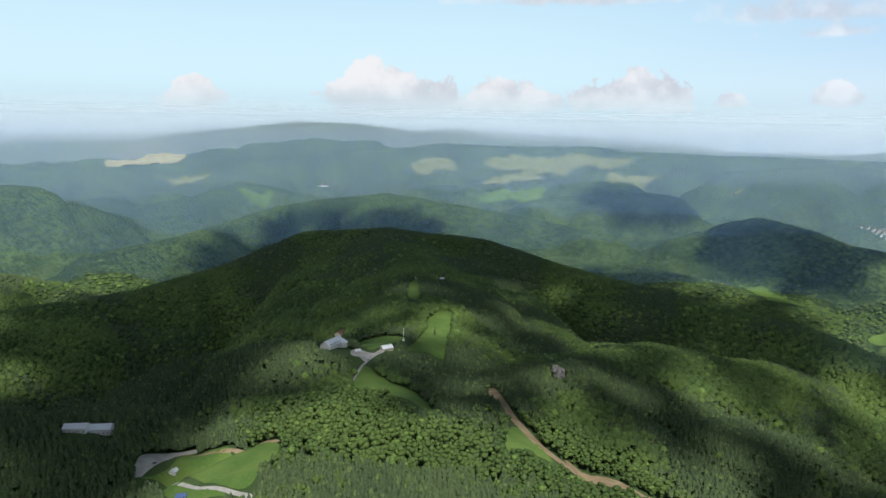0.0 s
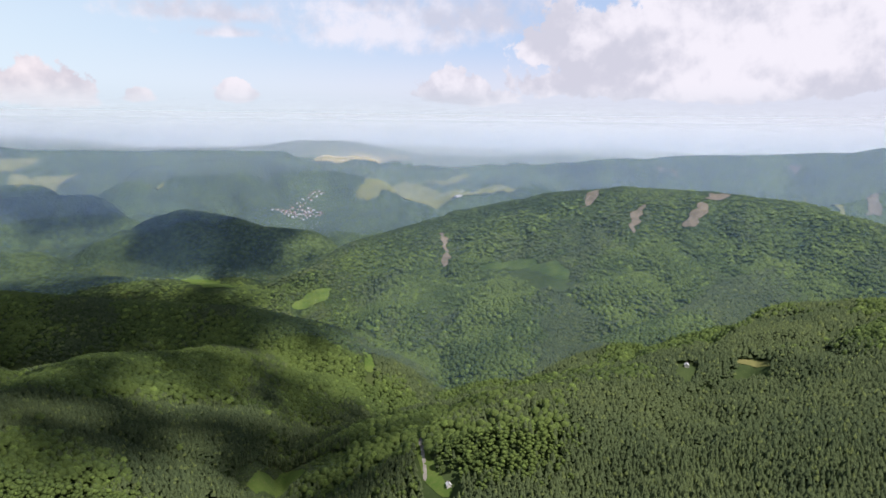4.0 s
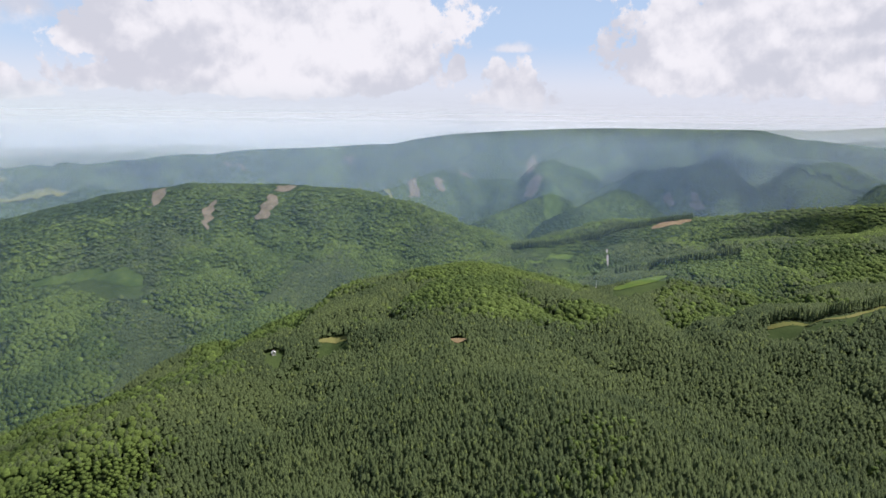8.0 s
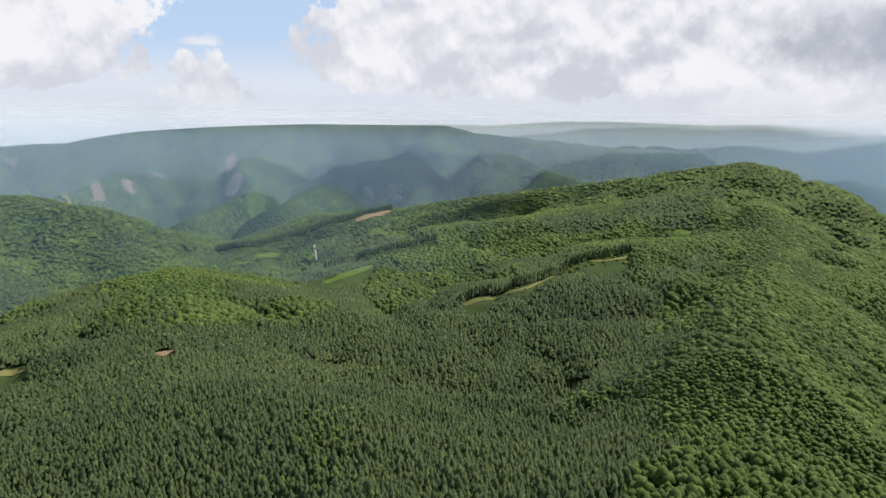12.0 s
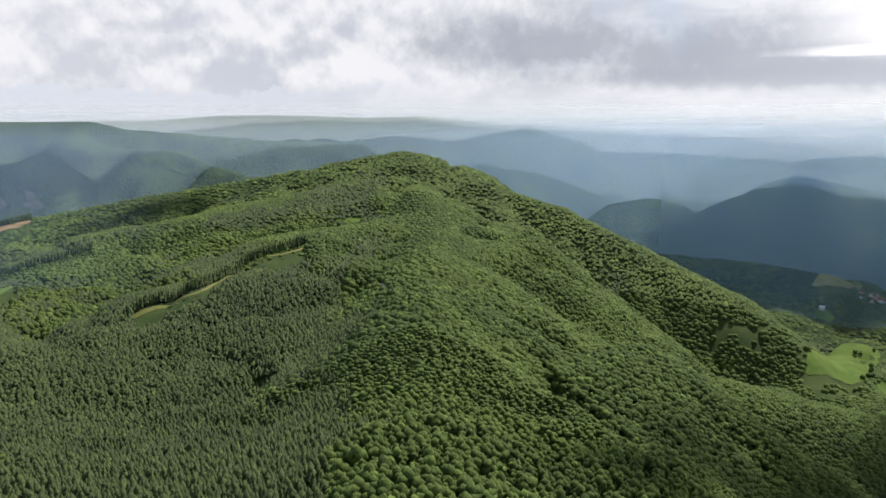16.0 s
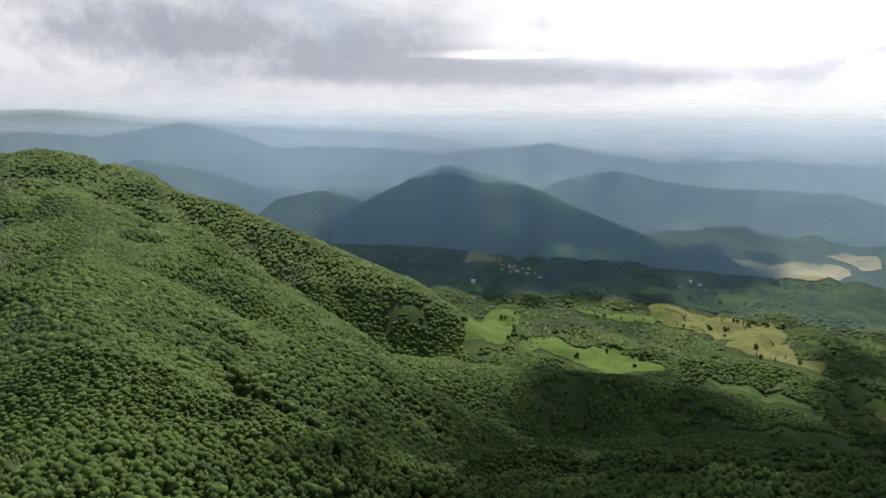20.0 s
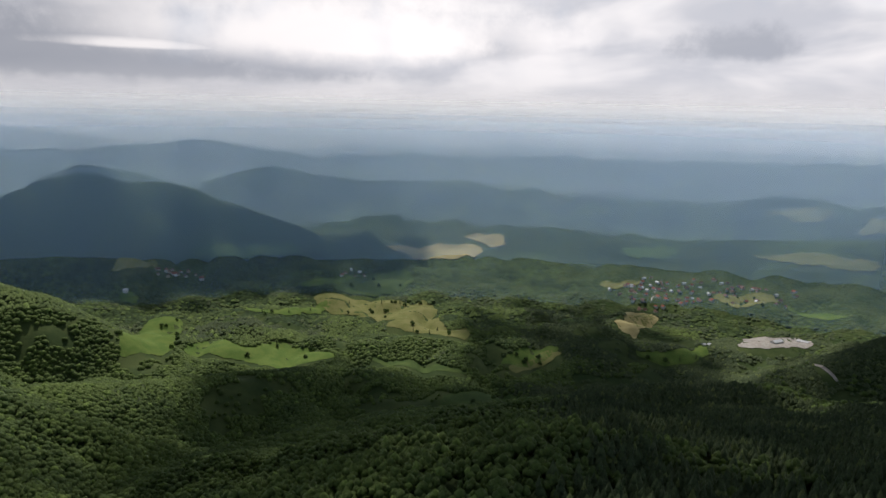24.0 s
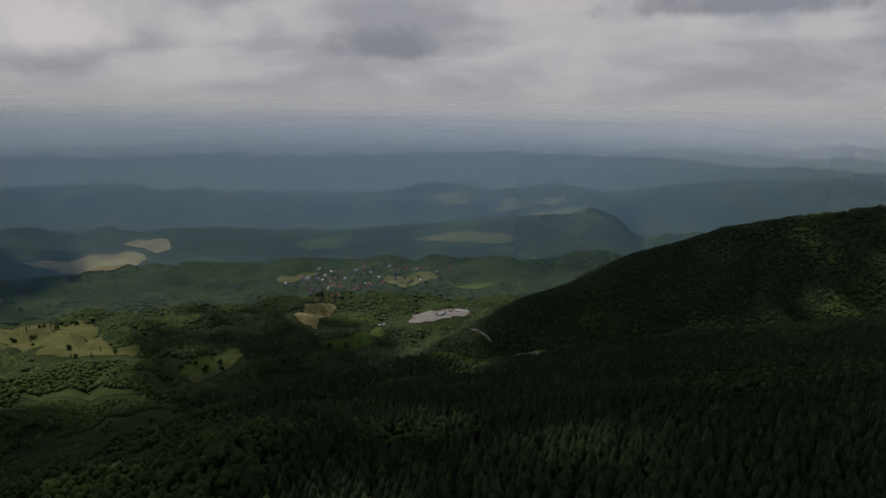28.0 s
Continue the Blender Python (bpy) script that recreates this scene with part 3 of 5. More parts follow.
# ---- ground ----
nr, nb = GX.shape
verts = np.column_stack([GX.ravel(), GY.ravel(), GZ.ravel()])
i, j = np.meshgrid(np.arange(nr - 1), np.arange(nb), indexing="ij")
a, b = i * nb + j, i * nb + (j + 1) % nb
faces = np.stack([a, b, b + nb, a + nb], -1).reshape(-1, 4)
sheet = mesh_object("ground", verts, faces[:, ::-1], FLOOR, smooth=True)
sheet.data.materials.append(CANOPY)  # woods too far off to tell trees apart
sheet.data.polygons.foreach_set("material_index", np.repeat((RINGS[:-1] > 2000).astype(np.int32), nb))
tagged(sheet, "dark green wooded ground of hills and basin", "ground", kind="structure")
k = np.arange(nb)
centre = np.column_stack([GX[0], GY[0], GZ[0]])
centre = np.vstack([centre, [0, 0, GZ[0].mean()]])
tagged(mesh_object("ground", centre, np.column_stack([k, (k + 1) % nb, np.full(nb, nb)])[:, ::-1], FLOOR, smooth=True), "wooded hilltop ground", "ground", kind="structure")

# ---- haze painted on see-through sheets ringing the camera ----
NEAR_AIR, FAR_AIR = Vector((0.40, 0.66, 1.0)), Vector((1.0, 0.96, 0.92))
ROUND = ((-50, 1.0), (256, 1.0))
NORTH_EAST = ((28, 0.0), (40, 1.0), (92, 1.0), (108, 0.0))  # in the valleys behind the first ridges
ELSEWHERE = ((-50, 1.0), (24, 1.0), (38, 0.0), (112, 0.0), (132, 1.0), (256, 1.0))
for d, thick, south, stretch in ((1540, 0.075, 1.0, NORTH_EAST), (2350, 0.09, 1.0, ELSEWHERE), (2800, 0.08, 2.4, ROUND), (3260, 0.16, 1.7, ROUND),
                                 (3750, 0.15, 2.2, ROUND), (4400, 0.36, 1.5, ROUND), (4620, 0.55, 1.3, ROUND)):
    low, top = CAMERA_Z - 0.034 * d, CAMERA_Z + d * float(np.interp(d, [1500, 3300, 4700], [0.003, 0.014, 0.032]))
    floor_z = CAMERA_Z - float(np.interp(d, FLOOR_D, FLOOR_FALL))
    foot = (floor_z - 60, floor_z - 10)
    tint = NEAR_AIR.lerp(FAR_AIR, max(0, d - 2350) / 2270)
    bs = np.radians(np.arange(max(-50, stretch[0][0]), min(256, stretch[-1][0]) + 0.1, 2.0))
    wav = d * (1 + 0.012 * np.sin(bs * 5 + d) + 0.008 * np.sin(bs * 11 + 2 * d))
    zs = np.linspace(-420, top, 6)
    vv = np.array([(r * math.sin(q), r * math.cos(q), z) for z in zs for r, q in zip(wav, bs)])
    m = len(bs)
    ff = [(r * m + c, r * m + c + 1, (r + 1) * m + c + 1, (r + 1) * m + c) for r in range(5) for c in range(m - 1)]
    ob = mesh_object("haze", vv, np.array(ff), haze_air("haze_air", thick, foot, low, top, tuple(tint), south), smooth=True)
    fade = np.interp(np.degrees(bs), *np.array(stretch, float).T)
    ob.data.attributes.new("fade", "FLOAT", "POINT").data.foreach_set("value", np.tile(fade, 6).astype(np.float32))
    tagged(ob, "thin bluish see-through sheet painted as haze over the hills", "haze", "haze layers", "structure")

# ---- woods ----
rng = np.random.RandomState(3)


def unit_spruce(sides, tiers, seed=0):
    """A spire of tiers with ragged rims."""
    r0 = np.random.RandomState(seed)
    v, f = [], []
    for t in range(tiers):
        lo, hi = t / tiers * 0.8, min(1.0, (t + 1) / tiers * 0.8 + 0.28)
        r = 0.5 * (1 - t / tiers * 0.75)
        n0 = len(v)
        for s in range(sides):
            q = 2 * math.pi * (s + 0.5 * t + r0.uniform(-0.25, 0.25)) / sides
            k = r * r0.uniform(0.7, 1.25)
            v.append((k * math.cos(q), k * math.sin(q), lo + r0.uniform(-0.06, 0.06)))
        v.append((r0.uniform(-0.05, 0.05), r0.uniform(-0.05, 0.05), hi))
        for s in range(sides):
            f.append((n0 + s, n0 + (s + 1) % sides, n0 + sides))
    return np.array(v), np.array(f)


def unit_crown(level, seed):
    bm = bmesh.new()
    bmesh.ops.create_icosphere(bm, subdivisions=level, radius=0.5)
    for v in bm.verts:
        n = noise.noise(v.co * 3.1 + Vector((seed * 7.7, 0, 0)))
        v.co *= 1 + 0.75 * n + 0.25 * noise.noise(v.co * 7.3 + Vector((seed * 3.1, 2, 0)))
        v.co.z = v.co.z * 0.85 + 0.5
    cut = [f for f in bm.faces if f.calc_center_median().z < 0.16]
    bmesh.ops.delete(bm, geom=cut, context="FACES")
    bm.verts.index_update()
    v = np.array([w.co[:] for w in bm.verts])
    f = np.array([[w.index for w in q.verts] for q in bm.faces])
    bm.free()
    return v, f


def scatter(shape, x, y, z, wide, tall, turnby):
    """Many copies of a unit tree joined into one set of points and faces."""
    v, f = shape
    c, s = np.cos(turnby)[:, None], np.sin(turnby)[:, None]
    vx = x[:, None] + wide[:, None] * (v[:, 0] * c - v[:, 1] * s)
    vy = y[:, None] + wide[:, None] * (v[:, 0] * s + v[:, 1] * c)
    vz = z[:, None] + tall[:, None] * v[:, 2]
    ff = f[None] + (np.arange(len(x)) * len(v))[:, None, None]
    return np.stack([vx, vy, vz], -1).reshape(-1, 3), ff.reshape(-1, f.shape[1])


def inside(x, y, poly):
    """Which points lie inside a polygon."""
    poly = np.asarray(poly)
    hit = np.zeros(len(x), bool)
    lo, hi = poly.min(0), poly.max(0)
    near = np.nonzero((x > lo[0]) & (x < hi[0]) & (y > lo[1]) & (y < hi[1]))[0]
    xs, ys = x[near], y[near]
    h = np.zeros(len(near), bool)
    for (x0, y0), (x1, y1) in zip(poly, np.roll(poly, -1, 0)):
        if y0 != y1:
            h ^= ((y0 > ys) != (y1 > ys)) & (xs < (x1 - x0) * (ys - y0) / (y1 - y0) + x0)
    hit[near] = h
    return hit


def ragged(poly, step, rough):
    """A polygon with more corners, rounded and uneven."""
    out = []
    n = len(poly)
    for k in range(n):
        p0, p1, p2, p3 = (np.array(poly[(k + q - 1) % n]) for q in range(4))
        m = max(2, int(np.hypot(*(p2 - p1)) / step))
        for s in np.arange(m) / m:
            c = 0.5 * (2 * p1 + (p2 - p0) * s + (2 * p0 - 5 * p1 + 4 * p2 - p3) * s ** 2 + (3 * p1 - p0 - 3 * p2 + p3) * s ** 3)
            out.append(c + rough * np.array([noise.noise((c[0] / 23, c[1] / 23, 1.7)), noise.noise((c[0] / 23, c[1] / 23, 8.3))]))
    return np.array(out)


OPEN = []
WORDS = {"meadow": ("sunny green mown meadow between the woods", "meadow"), "grain_field": ("pale yellow field of ripening grain", "field"),
         "rock_scar": ("bare brown clear-cut scar on the wooded slope", "clearing"), "clearing": ("small bare clearing in the forest", "clearing"),
         "car_park": ("grey gravel car park beside the meadow", "car park"), "lodge_yard": ("pale gravel yard round the mountain lodge", "yard"),
         "gravel_yard": ("pale gravel yard round the long buildings", "yard"), "road": ("narrow grey gravel road across the grass", "road"),
         "track": ("brown earth track through the forest", "track")}


def drape(name, mat, outline, lift):
    """A sheet laid on the ground within an outline."""
    lo, hi = outline.min(0), outline.max(0)
    cell = max(3.0, math.sqrt(float(np.prod(hi - lo)) / 500))
    xs, ys = np.meshgrid(np.arange(lo[0], hi[0], cell), np.arange(lo[1], hi[1], cell))
    xs, ys = xs.ravel(), ys.ravel()
    m = inside(xs, ys, outline)
    pts = [Vector((float(p[0]), float(p[1]))) for p in outline] + [Vector((float(p), float(q))) for p, q in zip(xs[m], ys[m])]
    n = len(outline)
    v2, _, f2, _, _, _ = delaunay_2d_cdt(pts, [(k, (k + 1) % n) for k in range(n)], [], 1, 0.01)
    v2 = np.array([p[:] for p in v2])
    f2 = np.array([q for q in f2 if len(q) == 3])
    z = ground(v2[:, 0], v2[:, 1]) + lift
    ob = mesh_object(name, np.column_stack([v2, z]), f2, mat, smooth=True)
    label, cat = WORDS[name]
    if mat is GRASS_DRY:
        label = "dry yellowish meadow between the woods"
    if mat is GRASS_DARK:
        label = "rough dark green meadow with low scrub"
    return tagged(ob, label, cat, kind="structure")


def plot(b, d, r):
    """A cleared plot round a building."""
    x, y = spot(b, d)
    q = np.arange(10) * 0.6283
    open_up(np.column_stack([x + r * np.cos(q), y + r * np.sin(q)]))


def open_up(outline, part_of=1.0):
    """No trees on open land, nor before it where they block the camera's view."""
    mid = outline.mean(0)
    dist = math.hypot(*mid)
    fall = max(60.0, CAMERA_Z - float(ground(*mid)))
    tall = float(np.interp(dist, [1500, 3000, 4600], [13, 8, 4]))
    shade = min(tall * dist / fall, 90.0) * part_of
    for k in (0.0, 0.35, 0.7, 1.0):
        OPEN.append(outline * (1 - k * shade / dist))


def patch(name, mat, *rim):
    poly = [spot(b, d) for b, d in rim]
    dist = np.median([d for b, d in rim])
    outline = ragged(poly, max(5.0, dist * 0.004), max(2.5, dist * (0.008 if name == 'rock_scar' else 0.005)))
    open_up(outline)
    drape(name, mat, outline, 0.35 + dist * 0.0004 + max(0.0, dist - 2300) * 0.003)


def strip(name, mat, width, *line):
    p = np.array([spot(b, d) for b, d in line])
    way = np.gradient(p, axis=0)
    way /= np.hypot(way[:, 0], way[:, 1])[:, None]
    side = np.column_stack([-way[:, 1], way[:, 0]]) * width / 2
    poly = [tuple(q) for q in np.vstack([p + side, (p - side)[::-1]])]
    outline = ragged(poly, 8.0, 0.8)
    open_up(np.vstack([p + side * 1.3, (p - side * 1.3)[::-1]]), 0.8 if line[0][1] < 900 else 0.7)
    drape(name, mat, outline, 0.7)


patch("meadow", GRASS, (-24.15, 687), (-22.36, 704), (-20.37, 739), (-17.05, 712), (-13.84, 664), (-13.53, 622), (-14.82, 587), (-16.02, 563), (-18.06, 580), (-22.43, 682))
patch("meadow", GRASS, (-23.08, 676), (-18.97, 582), (-18.1, 564), (-22.48, 603))
patch("car_park", GRAVEL, (-24.46, 719), (-22.29, 739), (-20.14, 757), (-20.15, 746), (-22.32, 719), (-23.96, 695), (-24.56, 685))
patch("meadow", GRASS, (-6.71, 894), (-5.76, 901), (-3.84, 855), (-1.91, 837), (1.03, 727), (2.52, 675), (-0.92, 766), (-3.84, 790), (-6.71, 808), (-7.37, 849))
patch("meadow", GRASS, (-2.2, 1023), (-0.57, 1240), (1.09, 1258), (0.65, 1102), (0.54, 1006), (-0.99, 1000), (-3.0, 986))
patch("meadow", GRASS, (-2.0, 1324), (-2.75, 1369), (-2.39, 1472), (-1.83, 1457), (-1.72, 1347))
patch("meadow", GRASS, (-6.7, 1121), (-2.91, 1068), (-4.33, 1005), (-5.99, 993))
patch("lodge_yard", GRAVEL, (-7.55, 940), (-6.7, 992), (-5.66, 958), (-4.33, 998), (-4.05, 988), (-5.56, 933), (-6.32, 917), (-6.89, 932))
patch("meadow", GRASS, (6.14, 731), (7.36, 737), (8.95, 708), (10.11, 689), (7.91, 681), (5.97, 662))
patch("meadow", GRASS, (26.17, 796), (29.34, 917), (32.53, 955), (32.39, 931), (29.34, 892), (25.43, 782))
patch("meadow", GRASS, (28.03, 886), (31.16, 991), (32.98, 944), (31.33, 947), (28.88, 891))
patch("meadow", GRASS, (42.46, 849), (44.38, 774), (45.65, 735), (44.86, 734), (43.15, 765))
patch("meadow", GRASS, (38.12, 1550), (38.89, 1517), (38.91, 1479), (38.17, 1482))
patch("meadow", GRASS, (32.22, 2068), (34.01, 2118), (35.43, 2124), (34.87, 2072), (33.08, 2056))
patch("meadow", GRASS, (38.23, 1882), (38.95, 1839), (38.66, 1813))
patch("meadow", GRASS, (23.4, 2424), (26.1, 2345), (27.93, 2231), (25.29, 2255))
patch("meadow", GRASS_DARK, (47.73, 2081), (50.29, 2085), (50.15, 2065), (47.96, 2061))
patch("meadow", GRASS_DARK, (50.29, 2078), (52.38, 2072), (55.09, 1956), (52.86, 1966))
patch("rock_scar", SCAR, (44.4, 2356), (45.13, 2308), (45.12, 2173), (44.47, 2169), (44.67, 2257))
patch("rock_scar", SCAR, (56.09, 2423), (56.98, 2436), (56.47, 2356), (55.94, 2345))
patch("rock_scar", SCAR, (59.72, 2260), (60.5, 2295), (60.11, 2201), (59.61, 2155))
patch("rock_scar", SCAR, (63.85, 2277), (64.74, 2340), (65.19, 2307), (64.32, 2210), (63.55, 2210))
patch("rock_scar", SCAR, (65.04, 2421), (66.47, 2431), (66.33, 2381), (65.23, 2380))
patch("clearing", GRASS_DRY, (67.97, 1127), (69.55, 1139), (70.66, 1107), (69.26, 1117))
patch("clearing", SOIL, (78.99, 982), (80.6, 976), (79.89, 957))
patch("clearing", GRASS, (85.64, 1955), (88.19, 2019), (89.04, 2020), (86.05, 1957))
patch("clearing", GRASS, (92.45, 1524), (95.86, 1601), (96.31, 1572), (92.89, 1486))
patch("clearing", SOIL, (95.06, 2199), (97.54, 2287), (97.76, 2254), (95.5, 2184))
patch("clearing", GRASS, (119.79, 1778), (121.51, 1788), (121.44, 1750), (119.89, 1769))
patch("meadow", GRASS, (156.41, 1784), (158.31, 2099), (160.2, 2142), (161.23, 2098), (160.65, 1927), (160.26, 1841), (158.27, 1796))
patch("meadow", GRASS, (161.12, 1851), (163.5, 1933), (165.89, 1826), (168.27, 1893), (170.66, 1841), (173.14, 1742), (170.7, 1703), (168.31, 1715), (165.9, 1764), (163.02, 1809))
patch("meadow", GRASS, (165.86, 2191), (168.7, 2144), (171.98, 2249), (172.55, 2218), (169.66, 2103), (167.29, 2126))
patch("meadow", GRASS_DRY, (171.5, 2294), (175.22, 2327), (178.86, 2242), (181.17, 2233), (181.67, 2114), (179.83, 2010), (177.57, 2033), (175.27, 2170), (172.94, 2194))
patch("meadow", GRASS_DRY, (177.58, 1989), (181.15, 2093), (182.52, 1979), (184.25, 1970), (184.19, 1859), (181.23, 1896), (178.97, 1930))
patch("grain_field", HAY, (177.51, 2949), (180.38, 2948), (183.78, 2944), (185.13, 2911), (184.93, 2836), (181.73, 2765), (179.55, 2848))
patch("grain_field", HAY, (183.74, 3060), (186.6, 3130), (187.14, 2987), (185.86, 2980))
patch("meadow", GRASS, (170.54, 2479), (174.22, 2602), (174.78, 2491), (171.94, 2464))
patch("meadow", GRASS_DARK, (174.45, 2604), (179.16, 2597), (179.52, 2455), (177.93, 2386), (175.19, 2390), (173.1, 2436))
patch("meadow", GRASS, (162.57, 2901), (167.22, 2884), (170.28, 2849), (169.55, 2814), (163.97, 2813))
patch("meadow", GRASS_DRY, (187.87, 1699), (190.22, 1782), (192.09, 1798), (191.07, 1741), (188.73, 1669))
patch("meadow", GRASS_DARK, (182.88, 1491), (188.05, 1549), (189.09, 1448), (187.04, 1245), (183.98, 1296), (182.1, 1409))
patch("grain_field", HAY, (196.34, 2093), (198.02, 2193), (198.22, 2022), (197.5, 2031))
patch("meadow", GRASS, (156.87, 2432), (157.98, 2425), (158.06, 2380), (157.14, 2393))
patch("meadow", GRASS_DRY, (156.56, 2559), (159.32, 2786), (159.17, 2582), (157.93, 2534))
patch("meadow", GRASS_DARK, (175.41, 1735), (179.11, 1705), (183.62, 1657), (184.96, 1638), (180.06, 1657))
patch("meadow", GRASS, (198.02, 1893), (200.56, 1887), (202.79, 1975), (203.52, 1946), (202.65, 1854), (200.17, 1839), (198.76, 1848))
patch("grain_field", HAY, (197.18, 2217), (198.56, 2228), (199.59, 2194), (197.96, 2040), (197.43, 2060))
patch("gravel_yard", GRAVEL, (205.78, 2009), (206.75, 2201), (208.19, 2154), (210.11, 2186), (210.88, 2115), (209.7, 2053), (208.15, 2004))
patch("meadow", GRASS, (196.47, 2933), (200.07, 2929), (200.63, 2902), (197.87, 2880))
patch("meadow", GRASS_DRY, (206.16, 2890), (209.07, 2875), (213.8, 2877), (214.3, 2850), (210.74, 2828))
patch("meadow", GRASS_DRY, (206.75, 3445), (208.75, 3452), (210.94, 3393), (208.84, 3346))
patch("meadow", GRASS_DRY, (212.75, 3294), (214.63, 3395), (218.1, 3368), (216.14, 3378), (213.61, 3274))
patch("meadow", GRASS_DRY, (203.74, 2481), (206.39, 2572), (208.34, 2545), (205.63, 2391))
patch("meadow", GRASS, (208.82, 2514), (212.73, 2441), (210.27, 2422))
patch("meadow", GRASS_DRY, (215.84, 3299), (220.0, 3260), (219.95, 3233), (216.25, 2965))
patch("meadow", GRASS_DRY, (194.99, 2542), (197.5, 2638), (197.75, 2592), (195.7, 2478))
patch("meadow", GRASS, (187.16, 1719), (188.81, 1796), (191.67, 1829), (191.22, 1765), (188.84, 1713))
patch("grain_field", GRASS_DRY, (-2.34, 4081), (0.6, 4164), (0.99, 4068), (-1.65, 3977))
patch("meadow", GRASS_DRY, (3.69, 4142), (9.57, 4197), (15.0, 4160), (12.26, 4105), (6.96, 4062), (4.25, 4074))
patch("meadow", GRASS_DRY, (13.14, 4020), (17.58, 4062), (16.26, 4004), (13.62, 3686))
patch("meadow", GRASS_DRY, (3.37, 3974), (6.97, 4055), (7.88, 4013), (4.74, 3720))
patch("meadow", GRASS, (2.95, 3620), (6.12, 3696), (8.38, 3701), (5.24, 3597))
patch("meadow", GRASS_DRY, (-22.56, 4020), (-18.14, 4076), (-19.6, 4017))
patch("meadow", GRASS, (-19.43, 3957), (-16.29, 3537), (-13.22, 3567), (-15.47, 3467))
patch("grain_field", HAY, (-25.36, 4293), (-21.89, 4373), (-19.71, 4361), (-22.71, 4134))
patch("meadow", GRASS_DRY, (37.69, 3586), (40.9, 3881), (45.42, 3795), (49.61, 3789), (50.12, 3757), (45.41, 3742), (39.1, 3566))
patch("meadow", GRASS_DRY, (43.38, 3904), (46.33, 3948), (46.65, 3913), (44.51, 3889))
patch("grain_field", HAY, (34.41, 4323), (37.42, 4350), (41.91, 4377), (39.15, 4306), (35.25, 4245))
patch("meadow", GRASS_DRY, (20.41, 3717), (22.95, 3791), (22.55, 3784))
patch("meadow", GRASS_DRY, (38.06, 3587), (40.77, 3878), (43.92, 3835), (42.14, 3819), (39.43, 3569))
patch("meadow", GRASS, (198.18, 1881), (200.78, 1889), (202.88, 1963), (203.6, 1931), (202.0, 1855), (199.4, 1841))
patch("meadow", GRASS_DRY, (197.39, 2181), (198.8, 2224), (199.19, 2186), (198.12, 2076))
patch("meadow", GRASS, (197.02, 2903), (199.56, 2914), (201.17, 2911), (199.12, 2876))
patch("meadow", GRASS_DRY, (210.36, 2850), (212.9, 2879), (214.39, 2861), (211.68, 2820))
patch("meadow", GRASS_DRY, (207.09, 3451), (209.25, 3435), (210.97, 3404), (208.65, 3351))
patch("meadow", GRASS_DRY, (215.18, 3393), (217.53, 3381), (218.53, 3334), (216.2, 3376))
patch("meadow", GRASS, (162.45, 2892), (164.71, 2862), (168.29, 2860), (170.49, 2843), (166.54, 2828))
patch("meadow", GRASS_DRY, (206.4, 2879), (208.66, 2897), (212.29, 2879), (214.19, 2874), (211.64, 2832), (208.7, 2855))
patch("rock_scar", SCAR, (75.56, 3575), (76.19, 3621), (76.34, 3513), (75.84, 3438))
patch("rock_scar", SCAR, (77.65, 3614), (78.2, 3659), (78.53, 3602), (78.07, 3561))
patch("rock_scar", SCAR, (79.84, 3752), (80.85, 3761), (80.76, 3751), (80.03, 3745))
patch("rock_scar", SCAR, (84.9, 3863), (85.6, 4000), (85.87, 3738), (85.27, 3654))
patch("rock_scar", SCAR, (84.88, 3503), (85.64, 3600), (86.45, 3534), (85.78, 3412))
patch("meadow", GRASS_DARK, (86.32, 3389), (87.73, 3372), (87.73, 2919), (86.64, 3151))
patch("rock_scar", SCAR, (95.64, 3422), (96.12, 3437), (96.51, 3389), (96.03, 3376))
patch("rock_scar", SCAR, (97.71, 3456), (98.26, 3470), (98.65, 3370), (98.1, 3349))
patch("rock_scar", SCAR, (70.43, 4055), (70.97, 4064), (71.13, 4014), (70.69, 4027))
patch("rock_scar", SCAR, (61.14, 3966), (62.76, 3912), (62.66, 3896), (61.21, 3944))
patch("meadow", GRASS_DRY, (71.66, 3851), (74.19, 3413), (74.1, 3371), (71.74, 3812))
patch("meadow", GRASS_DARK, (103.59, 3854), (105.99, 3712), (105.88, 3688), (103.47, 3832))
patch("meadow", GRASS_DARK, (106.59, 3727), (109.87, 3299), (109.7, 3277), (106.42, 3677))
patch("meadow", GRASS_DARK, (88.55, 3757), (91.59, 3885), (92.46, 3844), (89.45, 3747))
strip("road", GRAVEL, 6, (-24.47, 688), (-23.94, 700), (-22.31, 724), (-20.15, 752))
strip("road", GRAVEL, 5, (-23.61, 678), (-20.72, 612), (-18.52, 580), (-16.96, 558), (-15.59, 538))
strip("track", SOIL, 6, (-21.02, 734), (-17.05, 710), (-13.37, 661))
strip("track", SOIL, 13, (4.25, 897), (5.34, 819), (6.35, 767), (7.6, 739), (9.09, 711), (10.82, 703), (13.72, 704), (17.49, 694))
strip("track", SOIL, 13, (11.34, 717), (16.08, 691), (21.6, 716), (25.44, 785))
strip("track", GRAVEL, 4, (-7.42, 849), (-6.7, 897), (-5.75, 931), (-4.33, 1005), (-3.39, 1064))
strip("track", GRAVEL, 4, (-2.21, 1532), (-1.97, 1457), (-2.0, 1339))
strip("track", GRAVEL, 4, (42.46, 904), (43.17, 796), (43.3, 764))
strip("track", GRASS_DRY, 10, (103.94, 1222), (106.3, 1234), (109.1, 1226), (112.31, 1361), (115.47, 1382), (117.16, 1400))
strip("track", GRAVEL, 5, (91.67, 2033), (91.8, 1952))
